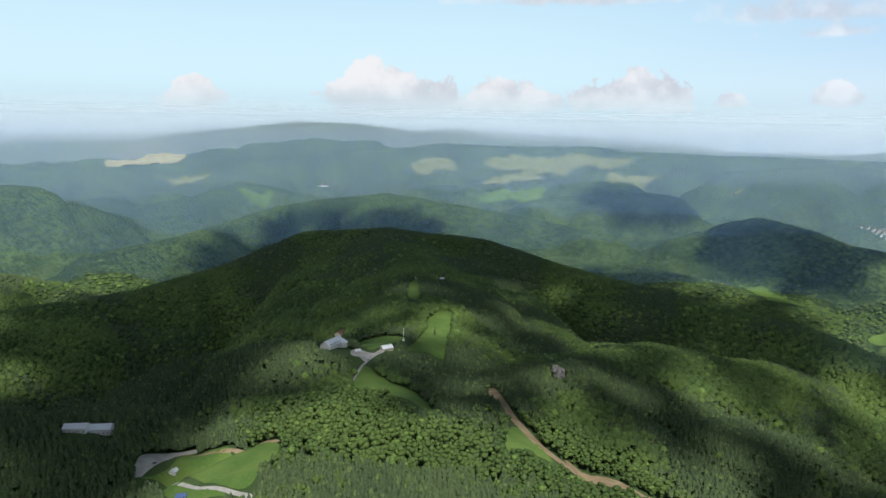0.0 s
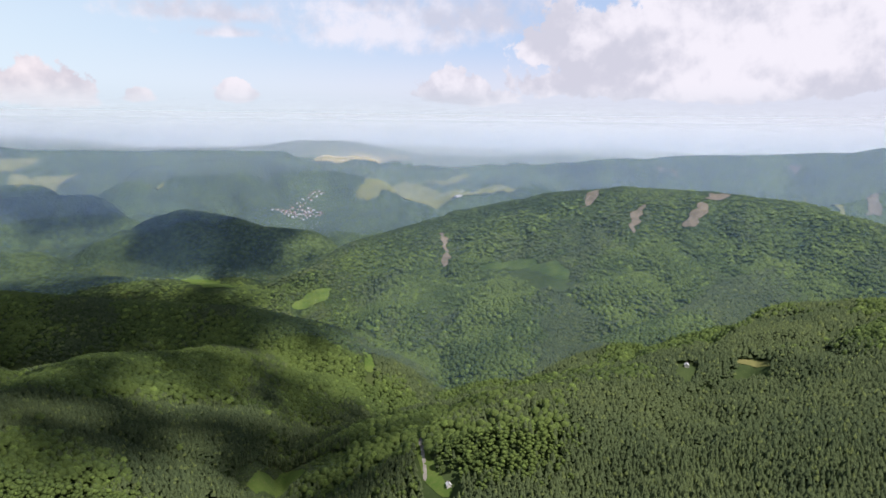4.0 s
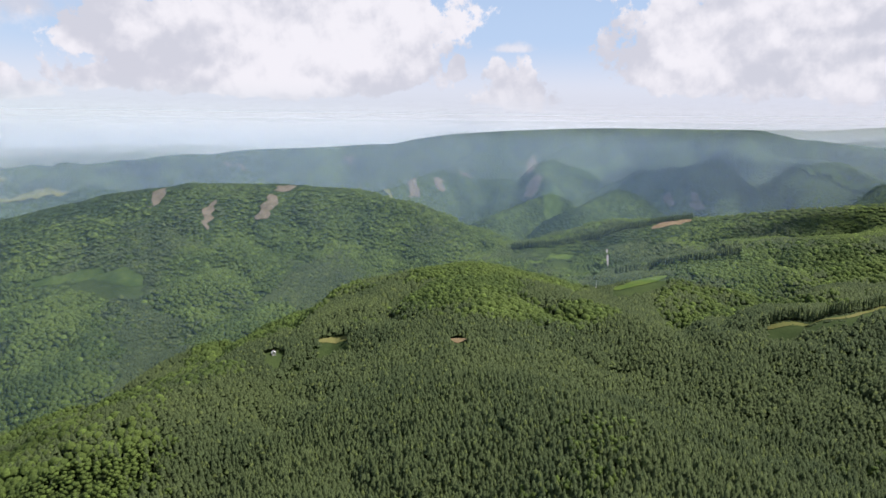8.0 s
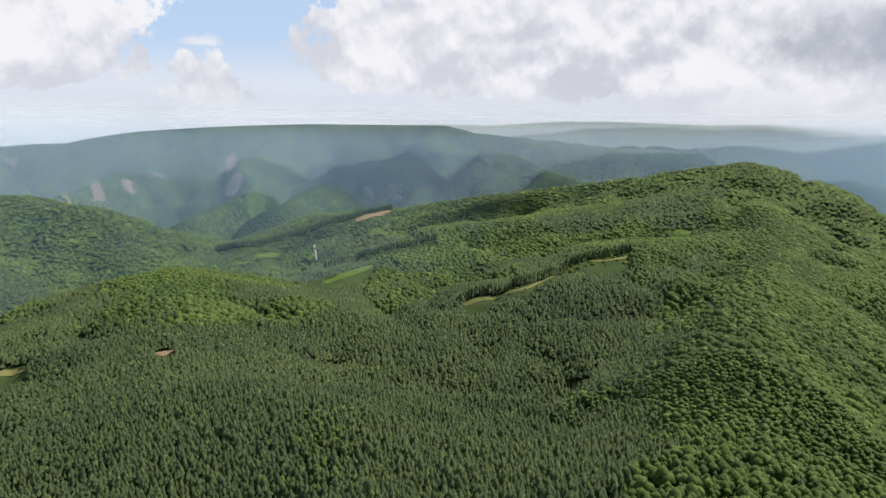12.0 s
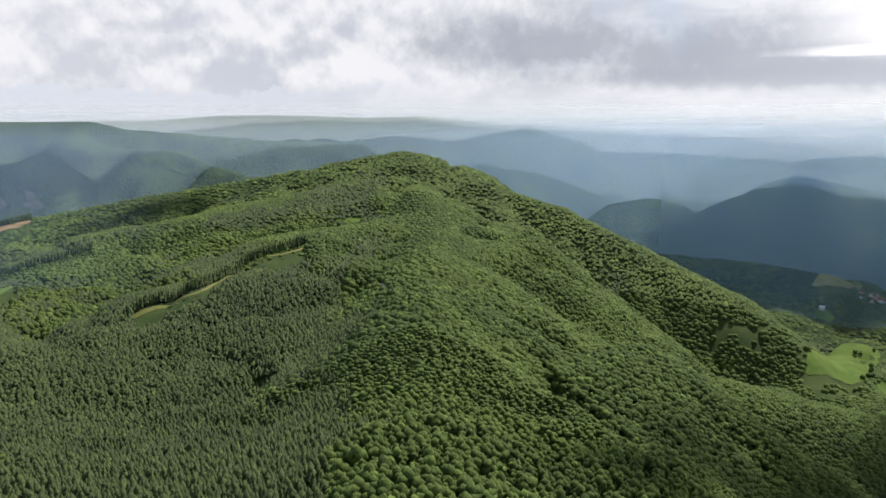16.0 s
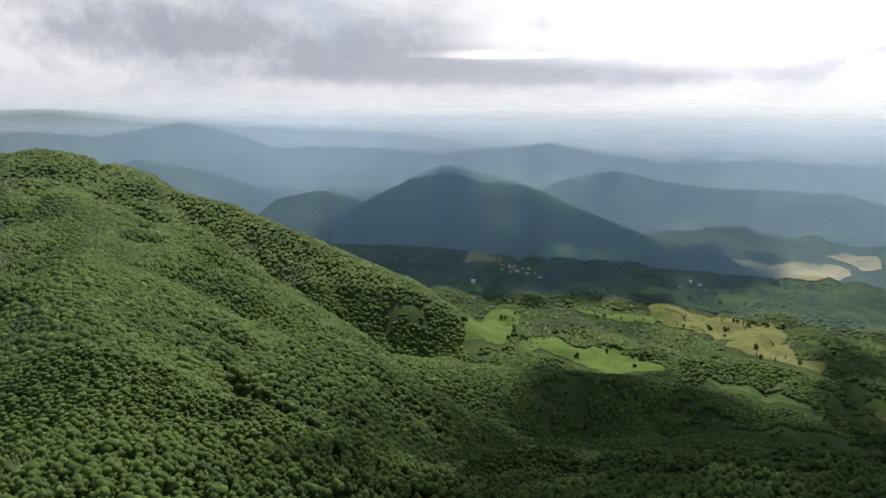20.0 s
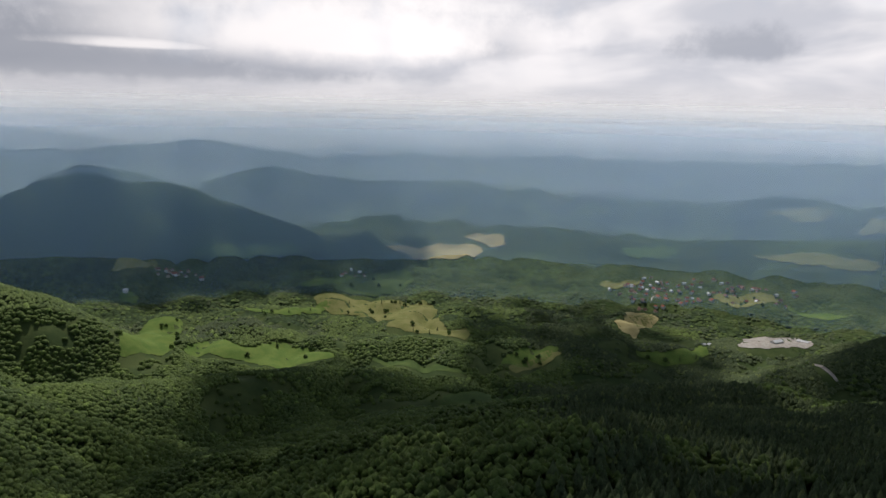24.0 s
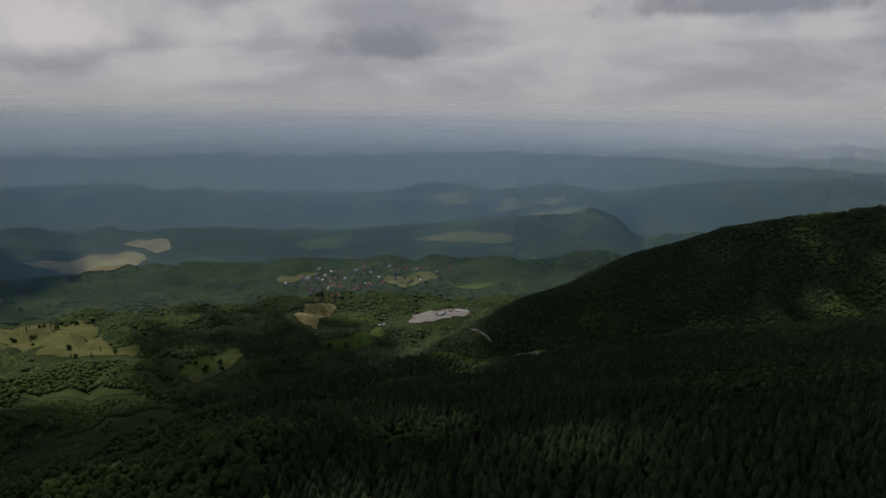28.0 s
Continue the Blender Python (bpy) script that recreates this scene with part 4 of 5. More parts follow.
strip("track", GRAVEL, 4, (122.9, 1210), (123.84, 1075))
strip("track", GRAVEL, 5, (210.99, 1692), (212.63, 1630))
strip("road", GRAVEL, 5, (199.04, 2365), (199.28, 2502), (199.8, 2590))


THIN = []


def thin(*rim):
    THIN.append(np.array([spot(b, d) for b, d in rim]))


thin((195.5, 2457), (197.7, 2648), (202.9, 2728), (208.4, 2681), (210.3, 2584), (208.6, 2477), (203.9, 2408), (200.8, 2317), (199.0, 2223), (196.7, 2396))
thin((159.4, 2592), (161.3, 2713), (161.4, 2602), (159.6, 2524))
thin((159.9, 2596), (161.7, 2713), (163.1, 2554), (161.2, 2557))
thin((173.6, 2634), (175.5, 2653), (175.7, 2602), (173.7, 2589))
thin((30.9, 3489), (32.1, 3561), (33.2, 3602), (35.0, 3663), (35.2, 3653), (33.8, 3576), (34.9, 3472), (33.4, 3464), (32.1, 3483))
thin((189.0, 3657), (190.8, 3804), (193.5, 3824), (197.3, 3873), (198.0, 3834), (195.4, 3724), (192.7, 3601), (190.4, 3510))


def wooded(x, y):
    """True where no meadow, field, yard or road lies. The basin is a patchwork of copses and rough grass."""
    ok = np.ones(len(x), bool)
    for outline in OPEN:
        ok &= ~inside(x, y, outline)
    for outline in THIN:
        ok &= ~inside(x, y, outline) | (rng.uniform(0, 1, len(x)) < 0.35)
    b, d = np.degrees(np.arctan2(x, y)) % 360, np.hypot(x, y)
    basin = (ground(x, y) < -195) & (b > 148) & (b < 236) & (d > 1300)
    gap = fbm(x / 150 + 11, y / 150 - 4, 3) + 0.35 * fbm(x / 45, y / 45, 2) > 0.22
    ok &= ~(basin & gap) | (rng.uniform(0, 1, len(x)) < 0.05)
    return ok


LONE = [(160.76, 2000), (160.78, 1912), (159.68, 2074), (160.80, 2114), (157.90, 2046), (160.01, 2077), (160.33, 1864), (168.10, 2119), (167.33, 2128), (167.51, 2106), (169.45, 2117), (171.18, 2167), (174.36, 2261), (177.87, 2240), (178.96, 2221), (177.34, 2130), (177.23, 2252), (174.26, 2197), (177.29, 2191), (176.28, 2187), (176.24, 2193), (179.22, 2250), (176.06, 2216), (178.57, 2234), (177.53, 2195), (180.25, 2231), (178.17, 2239), (177.04, 2233), (171.35, 1829), (170.56, 1840), (171.23, 1832), (166.04, 1784), (170.71, 1743), (168.43, 1887), (168.45, 1875), (182.70, 1896), (181.72, 1925), (179.72, 1920), (180.02, 1915), (181.07, 1896)]
LONE += [(179.62, 1957), (186.85, 1401), (186.30, 1162), (185.82, 1352), (185.97, 1369), (186.68, 1481), (185.14, 1376), (184.93, 1444), (185.65, 1414), (186.47, 1412), (184.47, 1416), (200.51, 1854), (202.77, 1866), (199.11, 1850), (201.57, 1859), (205.34, 2527), (206.48, 2522), (207.13, 2440), (205.65, 2411), (204.64, 2404), (205.88, 2499), (207.11, 2418), (207.99, 2559), (174.55, 2442), (174.63, 2432), (176.80, 2419), (176.37, 2477), (178.57, 2452), (-1.72, 1137), (-0.38, 1105), (189.24, 1751), (189.07, 1740), (190.29, 1755), (188.47, 1761), (190.44, 1728)]

EDGES = [[(103.94, 1233), (106.29, 1248), (109.09, 1245), (112.31, 1376), (115.47, 1400), (117.24, 1422)],
         [(92.49, 1651), (95.19, 1749), (98.85, 1756), (101.62, 1797)],
         [(84.05, 2047), (85.70, 2047), (88.22, 2066), (91.27, 2121), (95.28, 2219), (97.99, 2289)],
         [(27.39, 896), (30.32, 1005), (33.75, 973), (36.68, 935)]]
plot(-8.95, 977, 24)
plot(-4.43, 978, 15)
plot(-8.28, 1255, 15)
plot(-6.84, 955, 15)
plot(-28.57, 771, 15)
plot(-27.05, 772, 15)
plot(-21.87, 698, 15)
plot(0.14, 1527, 15)
plot(64.52, 1079, 15)
plot(45.36, 744, 15)
plot(-21.41, 592, 15)
plot(157.29, 2435, 12)
plot(-9.56, 3879, 12)
plot(-9.25, 3889, 12)
plot(208.46, 2058, 15)
plot(210.22, 2207, 15)
plot(203.28, 1970, 15)
plot(45.87, 3745, 15)
plot(10.08, 963, 14)
plot(-3.01, 1040, 6)
plot(91.80, 1952, 6)
plot(90.98, 1539, 6)
plot(-23.26, 710, 5)
plot(-5.99, 920, 5)
plot(-6.32, 928, 5)


# a jittered lattice in bearing and log distance, finer near by
def sites(d0, d1, gap0, gap1):
    out = []
    d = d0
    while d < d1:
        gap = max(gap0, gap1 * d)
        n = int(radians(286) * d / gap)
        bb = np.radians(-40 + 286 * (np.arange(n) + rng.uniform(-0.45, 0.45, n)) / n)
        dd = d + rng.uniform(-0.45, 0.45, n) * gap
        out.append(np.column_stack([dd * np.sin(bb), dd * np.cos(bb), np.full(n, gap)]))
        d += gap * 0.92
    return np.vstack(out)


def conifer_share(x, y):
    """Where spruce stands rather than beech."""
    b, d = np.degrees(np.arctan2(x, y)) % 360, np.hypot(x, y)
    s = 0.45 + 0.9 * fbm(x / 260 + 5, y / 260, 3)
    return s + CONIFER(b, d)


def CONIFER(b, d):
    """Beech on the long eastern ridge and the knoll, spruce on the slope between them and to the south-west."""
    hill = lambda v, v0, w: np.exp(-((v - v0) / w) ** 2)
    span = lambda v, lo, hi, soft: 1 / (1 + np.exp(-(v - lo) / soft)) / (1 + np.exp((v - hi) / soft))
    return (0.6 * span(b, 62, 119, 2.5) * (d < 1350) - 0.85 * span(b, 123, 192, 2.0) * (d < 2300) - 0.8 * hill(b, 80, 6) * hill(d, 1330, 170)
            - 0.55 * hill(b, 91, 4.5) * hill(d, 560, 75) - 0.6 * hill(b, 86, 3) * hill(d, 480, 60) - 0.02 * span(b, 335, 372, 3) * (d < 1000) + 0.5 * hill(b, 4, 4) * hill(d, 850, 130) + 0.5 * span(b, 196, 245, 3) * (d < 1150) + 0.55 * span(b, 146, 238, 3) * span(d, 1250, 3200, 60)
            + 0.4 * span(b, 318, 345, 3) * (d < 1500))


# what the camera looks onto: woods hidden from it behind a brow stay bare ground
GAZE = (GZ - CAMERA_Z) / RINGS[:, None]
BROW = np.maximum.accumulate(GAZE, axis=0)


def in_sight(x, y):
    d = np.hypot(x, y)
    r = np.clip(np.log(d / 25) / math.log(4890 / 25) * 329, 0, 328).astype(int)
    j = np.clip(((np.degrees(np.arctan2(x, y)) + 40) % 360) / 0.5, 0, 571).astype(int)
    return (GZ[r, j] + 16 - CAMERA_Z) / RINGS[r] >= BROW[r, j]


def lumps(rows, level=1):
    """A crown of several billows: rows of x, y, z, radius in units of the crown's width and height."""
    vs, fs, base = [], [], 0
    for q, (cx, cy, cz, r) in enumerate(rows):
        v, f = unit_crown(level, q + len(rows) * 3)
        v = (v - np.array([0, 0, 0.5])) * np.array([2 * r, 2 * r, 2.1 * r]) + np.array([cx, cy, cz])
        vs.append(v)
        fs.append(f + base)
        base += len(v)
    return np.vstack(vs), np.vstack(fs)


BILLOWS = [lumps([(0.0, 0.0, 0.66, 0.30), (0.24, 0.05, 0.50, 0.24), (-0.18, 0.18, 0.48, 0.25), (-0.08, -0.24, 0.52, 0.24), (0.05, 0.05, 0.30, 0.36)]),
           lumps([(0.08, -0.05, 0.70, 0.27), (0.2, 0.2, 0.52, 0.25), (-0.24, 0.02, 0.56, 0.25), (0.1, -0.26, 0.45, 0.23), (0.0, 0.0, 0.30, 0.37)]),
           lumps([(-0.08, 0.08, 0.72, 0.26), (0.22, -0.08, 0.60, 0.25), (-0.2, -0.16, 0.50, 0.27), (0.06, 0.26, 0.44, 0.24), (0.0, 0.0, 0.30, 0.36)])]


def dome(sides, mid):
    """A low-cut crown for trees far off."""
    rings = [(0.5, 0.1)] + ([(0.42, 0.62)] if mid else [])
    v = [(r * math.cos(6.283 * (s + 0.5 * q) / sides), r * math.sin(6.283 * (s + 0.5 * q) / sides), z) for q, (r, z) in enumerate(rings) for s in range(sides)] + [(0, 0, 0.95)]
    f, top = [], len(v) - 1
    for s in range(sides):
        n = (s + 1) % sides
        if mid:
            f += [(s, n, sides + s), (n, sides + n, sides + s), (sides + s, sides + n, top)]
        else:
            f.append((s, n, top))
    return np.array(v), np.array(f)


DOMES = [dome(4, True)] * 3
CAPS = [dome(5, False)] * 3
SINGLES = [lumps([(0.0, 0.05, 0.68, 0.27), (0.22, -0.1, 0.48, 0.27), (-0.2, 0.1, 0.40, 0.31)]),
           lumps([(0.1, -0.05, 0.66, 0.29), (-0.22, -0.05, 0.52, 0.25), (0.08, 0.2, 0.38, 0.32)]),
           lumps([(-0.06, 0.0, 0.72, 0.26), (0.12, 0.22, 0.50, 0.26), (0.0, -0.18, 0.40, 0.33)])]

OWN = []
YOUNG = []  # low plantations on the camera's side of felled strips, keeping these in view
for line in EDGES:
    p = np.array([spot(b, d) for b, d in line])
    YOUNG.append(np.vstack([p, (p * (1 - 75 / np.hypot(*p.T))[:, None])[::-1]]))
# distance from and to, spacing of spruces and of beeches, their growth with distance, shapes
for d0, d1, gap_s, gap_b, g1, spruce_shape, crowns in (
        (280, 560, 4.2, 7.2, 0.0, (5, 3), BILLOWS), (560, 800, 4.4, 6.6, 0.0, (5, 3), SINGLES), (800, 1250, 4.8, 6.0, 0.0046, (4, 2), DOMES),
        (1250, 1900, 5.2, 6.4, 0.0044, (4, 1), DOMES), (1900, 2600, 6.6, 6.6, 0.0038, (4, 1), CAPS)):
    for kind, g0 in (("spruce", gap_s), ("broadleaf", gap_b)):
        x, y, gap = sites(d0, d1, g0, g1).T
        keep = wooded(x, y)
        if d0 == 1900:  # thinning out where the woods melt into the canopy of the distance
            keep &= rng.uniform(0, 1, len(x)) < np.interp(np.hypot(x, y), [1900, 2450], [1.0, 0.0])
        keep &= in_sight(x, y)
        con = conifer_share(x, y) + rng.normal(0, 0.12, len(x)) > 0.5
        keep &= con if kind == "spruce" else ~con
        bb = np.degrees(np.arctan2(x, y)) % 360
        old = (bb > 182) & (bb < 246) & (np.hypot(x, y) < 1250)  # tall old trees on the southern spur, wider apart
        keep &= ~old | (rng.uniform(0, 1, len(x)) < (0.5 if kind == "spruce" else 0.7))
        x, y, gap, old = x[keep], y[keep], gap[keep], old[keep]
        d = np.hypot(x, y)
        if d0 == 280:  # the nearest are trees of their own
            bb = np.degrees(np.arctan2(x, y)) % 360
            stretch = np.nonzero((bb > 100) & (bb < 200))[0]
            own = stretch[np.argsort(d[stretch])[:60 if kind == "spruce" else 240]]
            OWN += [(px, py, kind == "spruce") for px, py in zip(x[own], y[own])]
            rest = np.ones(len(x), bool)
            rest[own] = False
            x, y, gap, d, old = x[rest], y[rest], gap[rest], d[rest], old[rest]
        z = ground(x, y) - 0.3
        lower = np.interp(d, [1200, 2500], [1.0, 0.65])
        turnby = rng.uniform(0, 6.28, len(x))
        grow = rng.uniform(0.55, 1.45, len(x)) if kind == "broadleaf" else rng.uniform(0.75, 1.25, len(x))
        if kind == "spruce":
            lot = rng.randint(0, 3, len(x))
            groups = [(unit_spruce(*spruce_shape, q), lot == q) for q in range(3)]
            wide, tall, foot = 1.65 * gap * grow * np.where(old, 1.2, 1.0), (9.5 if d0 < 800 else 6.5) * (0.3 + 0.7 * grow) * lower * np.where(old, 1.35, 1.0), (5.5 if d0 < 1250 else 2.0) * lower
        else:
            lot = rng.randint(0, 3, len(x))
            groups = [(crowns[q], lot == q) for q in range(3)]
            if d0 == 280:  # younger and smaller beeches off the long ridge
                grow = grow * np.where((np.degrees(np.arctan2(x, y)) % 360 < 118) | (x < 0) & (y > 0), 0.74, 1.0)
            wide, tall, foot = (1.7 if d0 >= 800 else 1.4) * gap * grow, (11.5 if d0 < 560 else 9.5 if d0 < 800 else 7.0 if d0 < 1250 else 9.0) * (0.45 + 0.55 * grow) * lower, (4.0 if d0 < 1250 else 0.4) * lower
        young = np.zeros(len(x), bool)
        for outline in YOUNG:
            young |= inside(x, y, outline)
        tall, foot = np.where(young, 0.3, 1.0) * tall, np.where(young, 0.05, 1.0) * foot
        vs, fs, base = [], [], 0
        for shape, m in groups:
            if not m.any():
                continue
            v, f = scatter(shape, x[m], y[m], z[m] + foot[m] * grow[m] * rng.uniform(0.6, 1.4, m.sum()), wide[m], tall[m], turnby[m])
            vs.append(v)
            fs.append(f + base)
            base += len(v)
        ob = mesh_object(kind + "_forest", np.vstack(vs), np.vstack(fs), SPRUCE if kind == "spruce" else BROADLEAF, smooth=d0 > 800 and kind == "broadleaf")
        tagged(ob, "dense dark spruce forest on the hillsides" if kind == "spruce" else "dense green beech forest on the hillsides", "forest", kind="stuff")

# tall dark spruce edges behind the felled strips
for line in EDGES:
    p = np.array([spot(b, d) for b, d in line])
    run = np.concatenate([[0], np.cumsum(np.hypot(*np.diff(p, axis=0).T))])
    at = np.tile(np.arange(0, run[-1], 3.4), 2)
    n = len(at)
    deep = np.repeat([0.0, 5.0], n // 2) + rng.normal(0, 1.2, n)  # two rows, the second farther from the strip
    ex = np.interp(at, run, p[:, 0]) + rng.normal(0, 1.2, n)
    ey = np.interp(at, run, p[:, 1]) + rng.normal(0, 1.2, n)
    out = np.hypot(ex, ey)
    ex, ey = ex * (1 + deep / out), ey * (1 + deep / out)
    ez, turnby = ground(ex, ey) - 0.3, rng.uniform(0, 6, n)
    v, f = scatter(unit_spruce(6, 4), ex, ey, ez + rng.uniform(3, 6, n), rng.uniform(4.6, 6.4, n), rng.uniform(15, 20, n), turnby)
    tagged(mesh_object("spruce_row", v, f, SPRUCE), "row of tall dark spruces along a felled strip", "forest", kind="stuff")
    stem = (np.array([(0.5, 0, 0), (-0.25, 0.43, 0), (-0.25, -0.43, 0), (0.2, 0, 1), (-0.1, 0.17, 1), (-0.1, -0.17, 1)]), np.array([(0, 1, 4, 3), (1, 2, 5, 4), (2, 0, 3, 5)]))
    v, f = scatter(stem, ex, ey, ez, rng.uniform(0.5, 0.8, n), np.full(n, 14.0), turnby)
    tagged(mesh_object("spruce_trunks", v, f, BARK), "bare dark trunks of spruces along a felled strip", "forest", kind="stuff")

# ---- unseen clouds overhead, added to cast the shadows on the hills ----
CLOUD_BASE = 1700.0


def overhead(*rim, cover=1.0):
    """Unseen flat-bottomed cloud added to shade the country between these corners (bearing, distance)."""
    pts = []
    for b, d in rim:
        px, py = spot(b, d)
        gz = float(ground(px, py))
        lift = (CLOUD_BASE - gz) / sun_way.z
        pts.append((px + sun_way.x * lift, py + sun_way.y * lift))
    pts = np.array(pts)
    lo, hi = pts.min(0), pts.max(0)
    r0 = min(60.0, max(32.0, min(hi - lo) / 14))
    xs, ys = np.meshgrid(np.arange(lo[0], hi[0], r0 * 0.9), np.arange(lo[1], hi[1], r0 * 0.9))
    xs, ys = xs.ravel() + rng.uniform(-0.3, 0.3, xs.size) * r0, ys.ravel() + rng.uniform(-0.3, 0.3, xs.size) * r0
    blur = r0 * 1.6
    m = inside(xs + rng.normal(0, blur, xs.size), ys + rng.normal(0, blur, xs.size), pts)
    m &= fbm(xs / (r0 * 5), ys / (r0 * 5), 2) > -0.85
    m &= rng.uniform(0, 1, xs.size) < cover
    n = m.sum()
    if n == 0:
        return
    v, f = scatter(unit_crown(1, 5), xs[m], ys[m], CLOUD_BASE + rng.uniform(-8, 8, n), r0 * rng.uniform(1.3, 2.3, n), r0 * rng.uniform(0.8, 1.8, n), rng.uniform(0, 6.28, n))
    tagged(mesh_object("cloud", v, f, VAPOUR, smooth=True), "white heaped cloud out of view, added to shade the hills", "cloud", "clouds overhead", "structure")


overhead((-9.2, 2970), (-2.2, 2865), (5.8, 2023), (14.6, 2414), (23.9, 2191), (31.0, 2052), (34.8, 1581), (32.5, 1490), (27.8, 1392), (22.1, 1594), (16.4, 1645), (10.0, 1742), (3.5, 1385), (-2.5, 1344), (-6.2, 1456), (-9.7, 1616))
overhead((-32.9, 1761), (-23.6, 1924), (-17.3, 2644), (-12.5, 2910), (-4.4, 2121), (-2.0, 1978), (-3.0, 1463), (-6.2, 1298), (-10.4, 1312), (-13.2, 920), (-16.0, 883), (-22.1, 868), (-25.0, 955), (-30.0, 1480), (-33.4, 1518))
overhead((-37.0, 1500), (-29.0, 1450), (-20.0, 1250), (-17.0, 1000), (-16.5, 860), (-18.0, 810), (-22.5, 790), (-26.0, 720), (-25.5, 640), (-27.0, 540), (-38.0, 520))
overhead((-18.2, 2657), (-10.3, 2992), (-3.9, 2962), (0.7, 2912), (-5.7, 2901), (-12.1, 2911))
overhead((11.0, 3647), (14.2, 3606), (17.9, 3850), (19.6, 3314), (18.7, 3221), (14.1, 3280), (11.3, 3298))
overhead((19.5, 3210), (24.4, 2873), (30.3, 2747), (33.5, 2700), (32.1, 2588), (28.0, 2322), (23.9, 2441), (20.4, 2679))
overhead((-32.7, 1995), (-29.3, 1987), (-31.5, 1872), (-32.9, 1848))
overhead((93.6, 3896), (97.7, 3920), (101.7, 3753), (104.5, 3610), (98.7, 3423), (92.4, 3284))
overhead((101.2, 2237), (105.4, 2255), (110.4, 2293), (110.6, 2148), (104.7, 2180))
overhead((52.6, 3894), (59.2, 3942), (58.4, 3872), (53.3, 3852))
overhead((202.1, 1203), (207.4, 945), (216.5, 932), (221.5, 996), (226.7, 1156), (235.3, 1331), (241.1, 1431), (250.3, 3538), (252.2, 1222), (242.6, 1049), (232.7, 924), (219.4, 754), (209.4, 836))
overhead((212.9, 1912), (218.3, 2039), (229.3, 2248), (240.5, 2329), (240.9, 2108), (231.4, 1961), (223.2, 1566), (216.3, 1751))
overhead((160.3, 1443), (164.3, 1722), (172.8, 1608), (182.1, 1529), (191.9, 1373), (189.6, 577), (172.5, 1114), (163.9, 1293))
# more unseen clouds, most thinned by cover, to tune the brightness below
overhead((145.0, 2500), (152.0, 2420), (160.0, 2400), (170.0, 2450), (178.0, 2650), (180.0, 3000), (170.0, 3120), (155.0, 3150), (145.0, 3050), cover=0.95)
overhead((153.0, 1150), (160.0, 1200), (166.0, 800), (164.0, 330), (146.0, 290), (142.0, 420), (150.0, 700), cover=0.35)
overhead((8.4, 1863), (18.9, 1790), (27.7, 1369), (33.9, 1219), (27.7, 890), (22.3, 993), (14.4, 931), (7.5, 863), cover=0.3)
overhead((-12.0, 1300), (-3.9, 1400), (5.6, 1384), (19.6, 1030), (24.0, 860), (12.9, 780), (5.8, 720), (-6.0, 800), (-14.0, 760), (-17.0, 900), cover=0.35)
overhead((158.0, 1150), (163.0, 1300), (172.0, 1350), (180.0, 1500), (195.0, 1650), (204.0, 1600), (210.0, 1500), (208.0, 600), (196.0, 420), (196.0, 260), (184.0, 250), (172.0, 360), (165.0, 800), cover=0.75)
overhead((213.0, 1000), (222.0, 1300), (240.0, 1500), (252.0, 1400), (252.0, 220), (235.0, 220), (222.0, 220), (205.0, 230), (204.0, 600))
overhead((185.0, 1500), (183.5, 1900), (190.0, 2250), (196.0, 2300), (199.0, 2100), (203.0, 1900), (206.0, 1700), (200.0, 1450), cover=0.7)
overhead((211.0, 1450), (212.0, 1950), (222.0, 2000), (228.0, 1500), cover=0.9)
overhead((20.0, 1300), (30.0, 1350), (42.0, 1250), (46.0, 950), (40.0, 760), (28.0, 800), (20.0, 1000), cover=0.4)


# ---- buildings ----


def box(bm, x0, y0, z0, x1, y1, z1):
    m = Matrix.Translation(((x0 + x1) / 2, (y0 + y1) / 2, (z0 + z1) / 2)) @ Matrix.Diagonal((x1 - x0, y1 - y0, z1 - z0, 1))
    bmesh.ops.create_cube(bm, size=1, matrix=m)
    return bm


def gable(bm, x0, y0, x1, y1, z, rise, thick=0.35):
    """A pitched roof with its ridge along x: two slabs."""
    ym = (y0 + y1) / 2
    for a in (y0, y1):
        pts = [(x0, a, z), (x1, a, z), (x1, ym, z + rise), (x0, ym, z + rise)]
        low = [bm.verts.new(p) for p in pts]
        top = [bm.verts.new((p[0], p[1], p[2] + thick)) for p in pts]
        bm.faces.new(low)
        bm.faces.new(top[::-1])
        for k in range(4):
            bm.faces.new((low[k], top[k], top[(k + 1) % 4], low[(k + 1) % 4]))
    bmesh.ops.recalc_face_normals(bm, faces=bm.faces)
    return bm


def walls(bm, x0, y0, x1, y1, z0, z, rise):
    """Walls with gable ends."""
    ym = (y0 + y1) / 2
    v = [bm.verts.new(p) for p in ((x0, y0, z0), (x1, y0, z0), (x1, y1, z0), (x0, y1, z0), (x0, y0, z), (x1, y0, z), (x1, y1, z), (x0, y1, z), (x0, ym, z + rise), (x1, ym, z + rise))]
    for f in ((0, 1, 5, 4), (2, 3, 7, 6), (1, 2, 6, 9, 5), (3, 0, 4, 8, 7)):
        bm.faces.new([v[k] for k in f])
    return bm


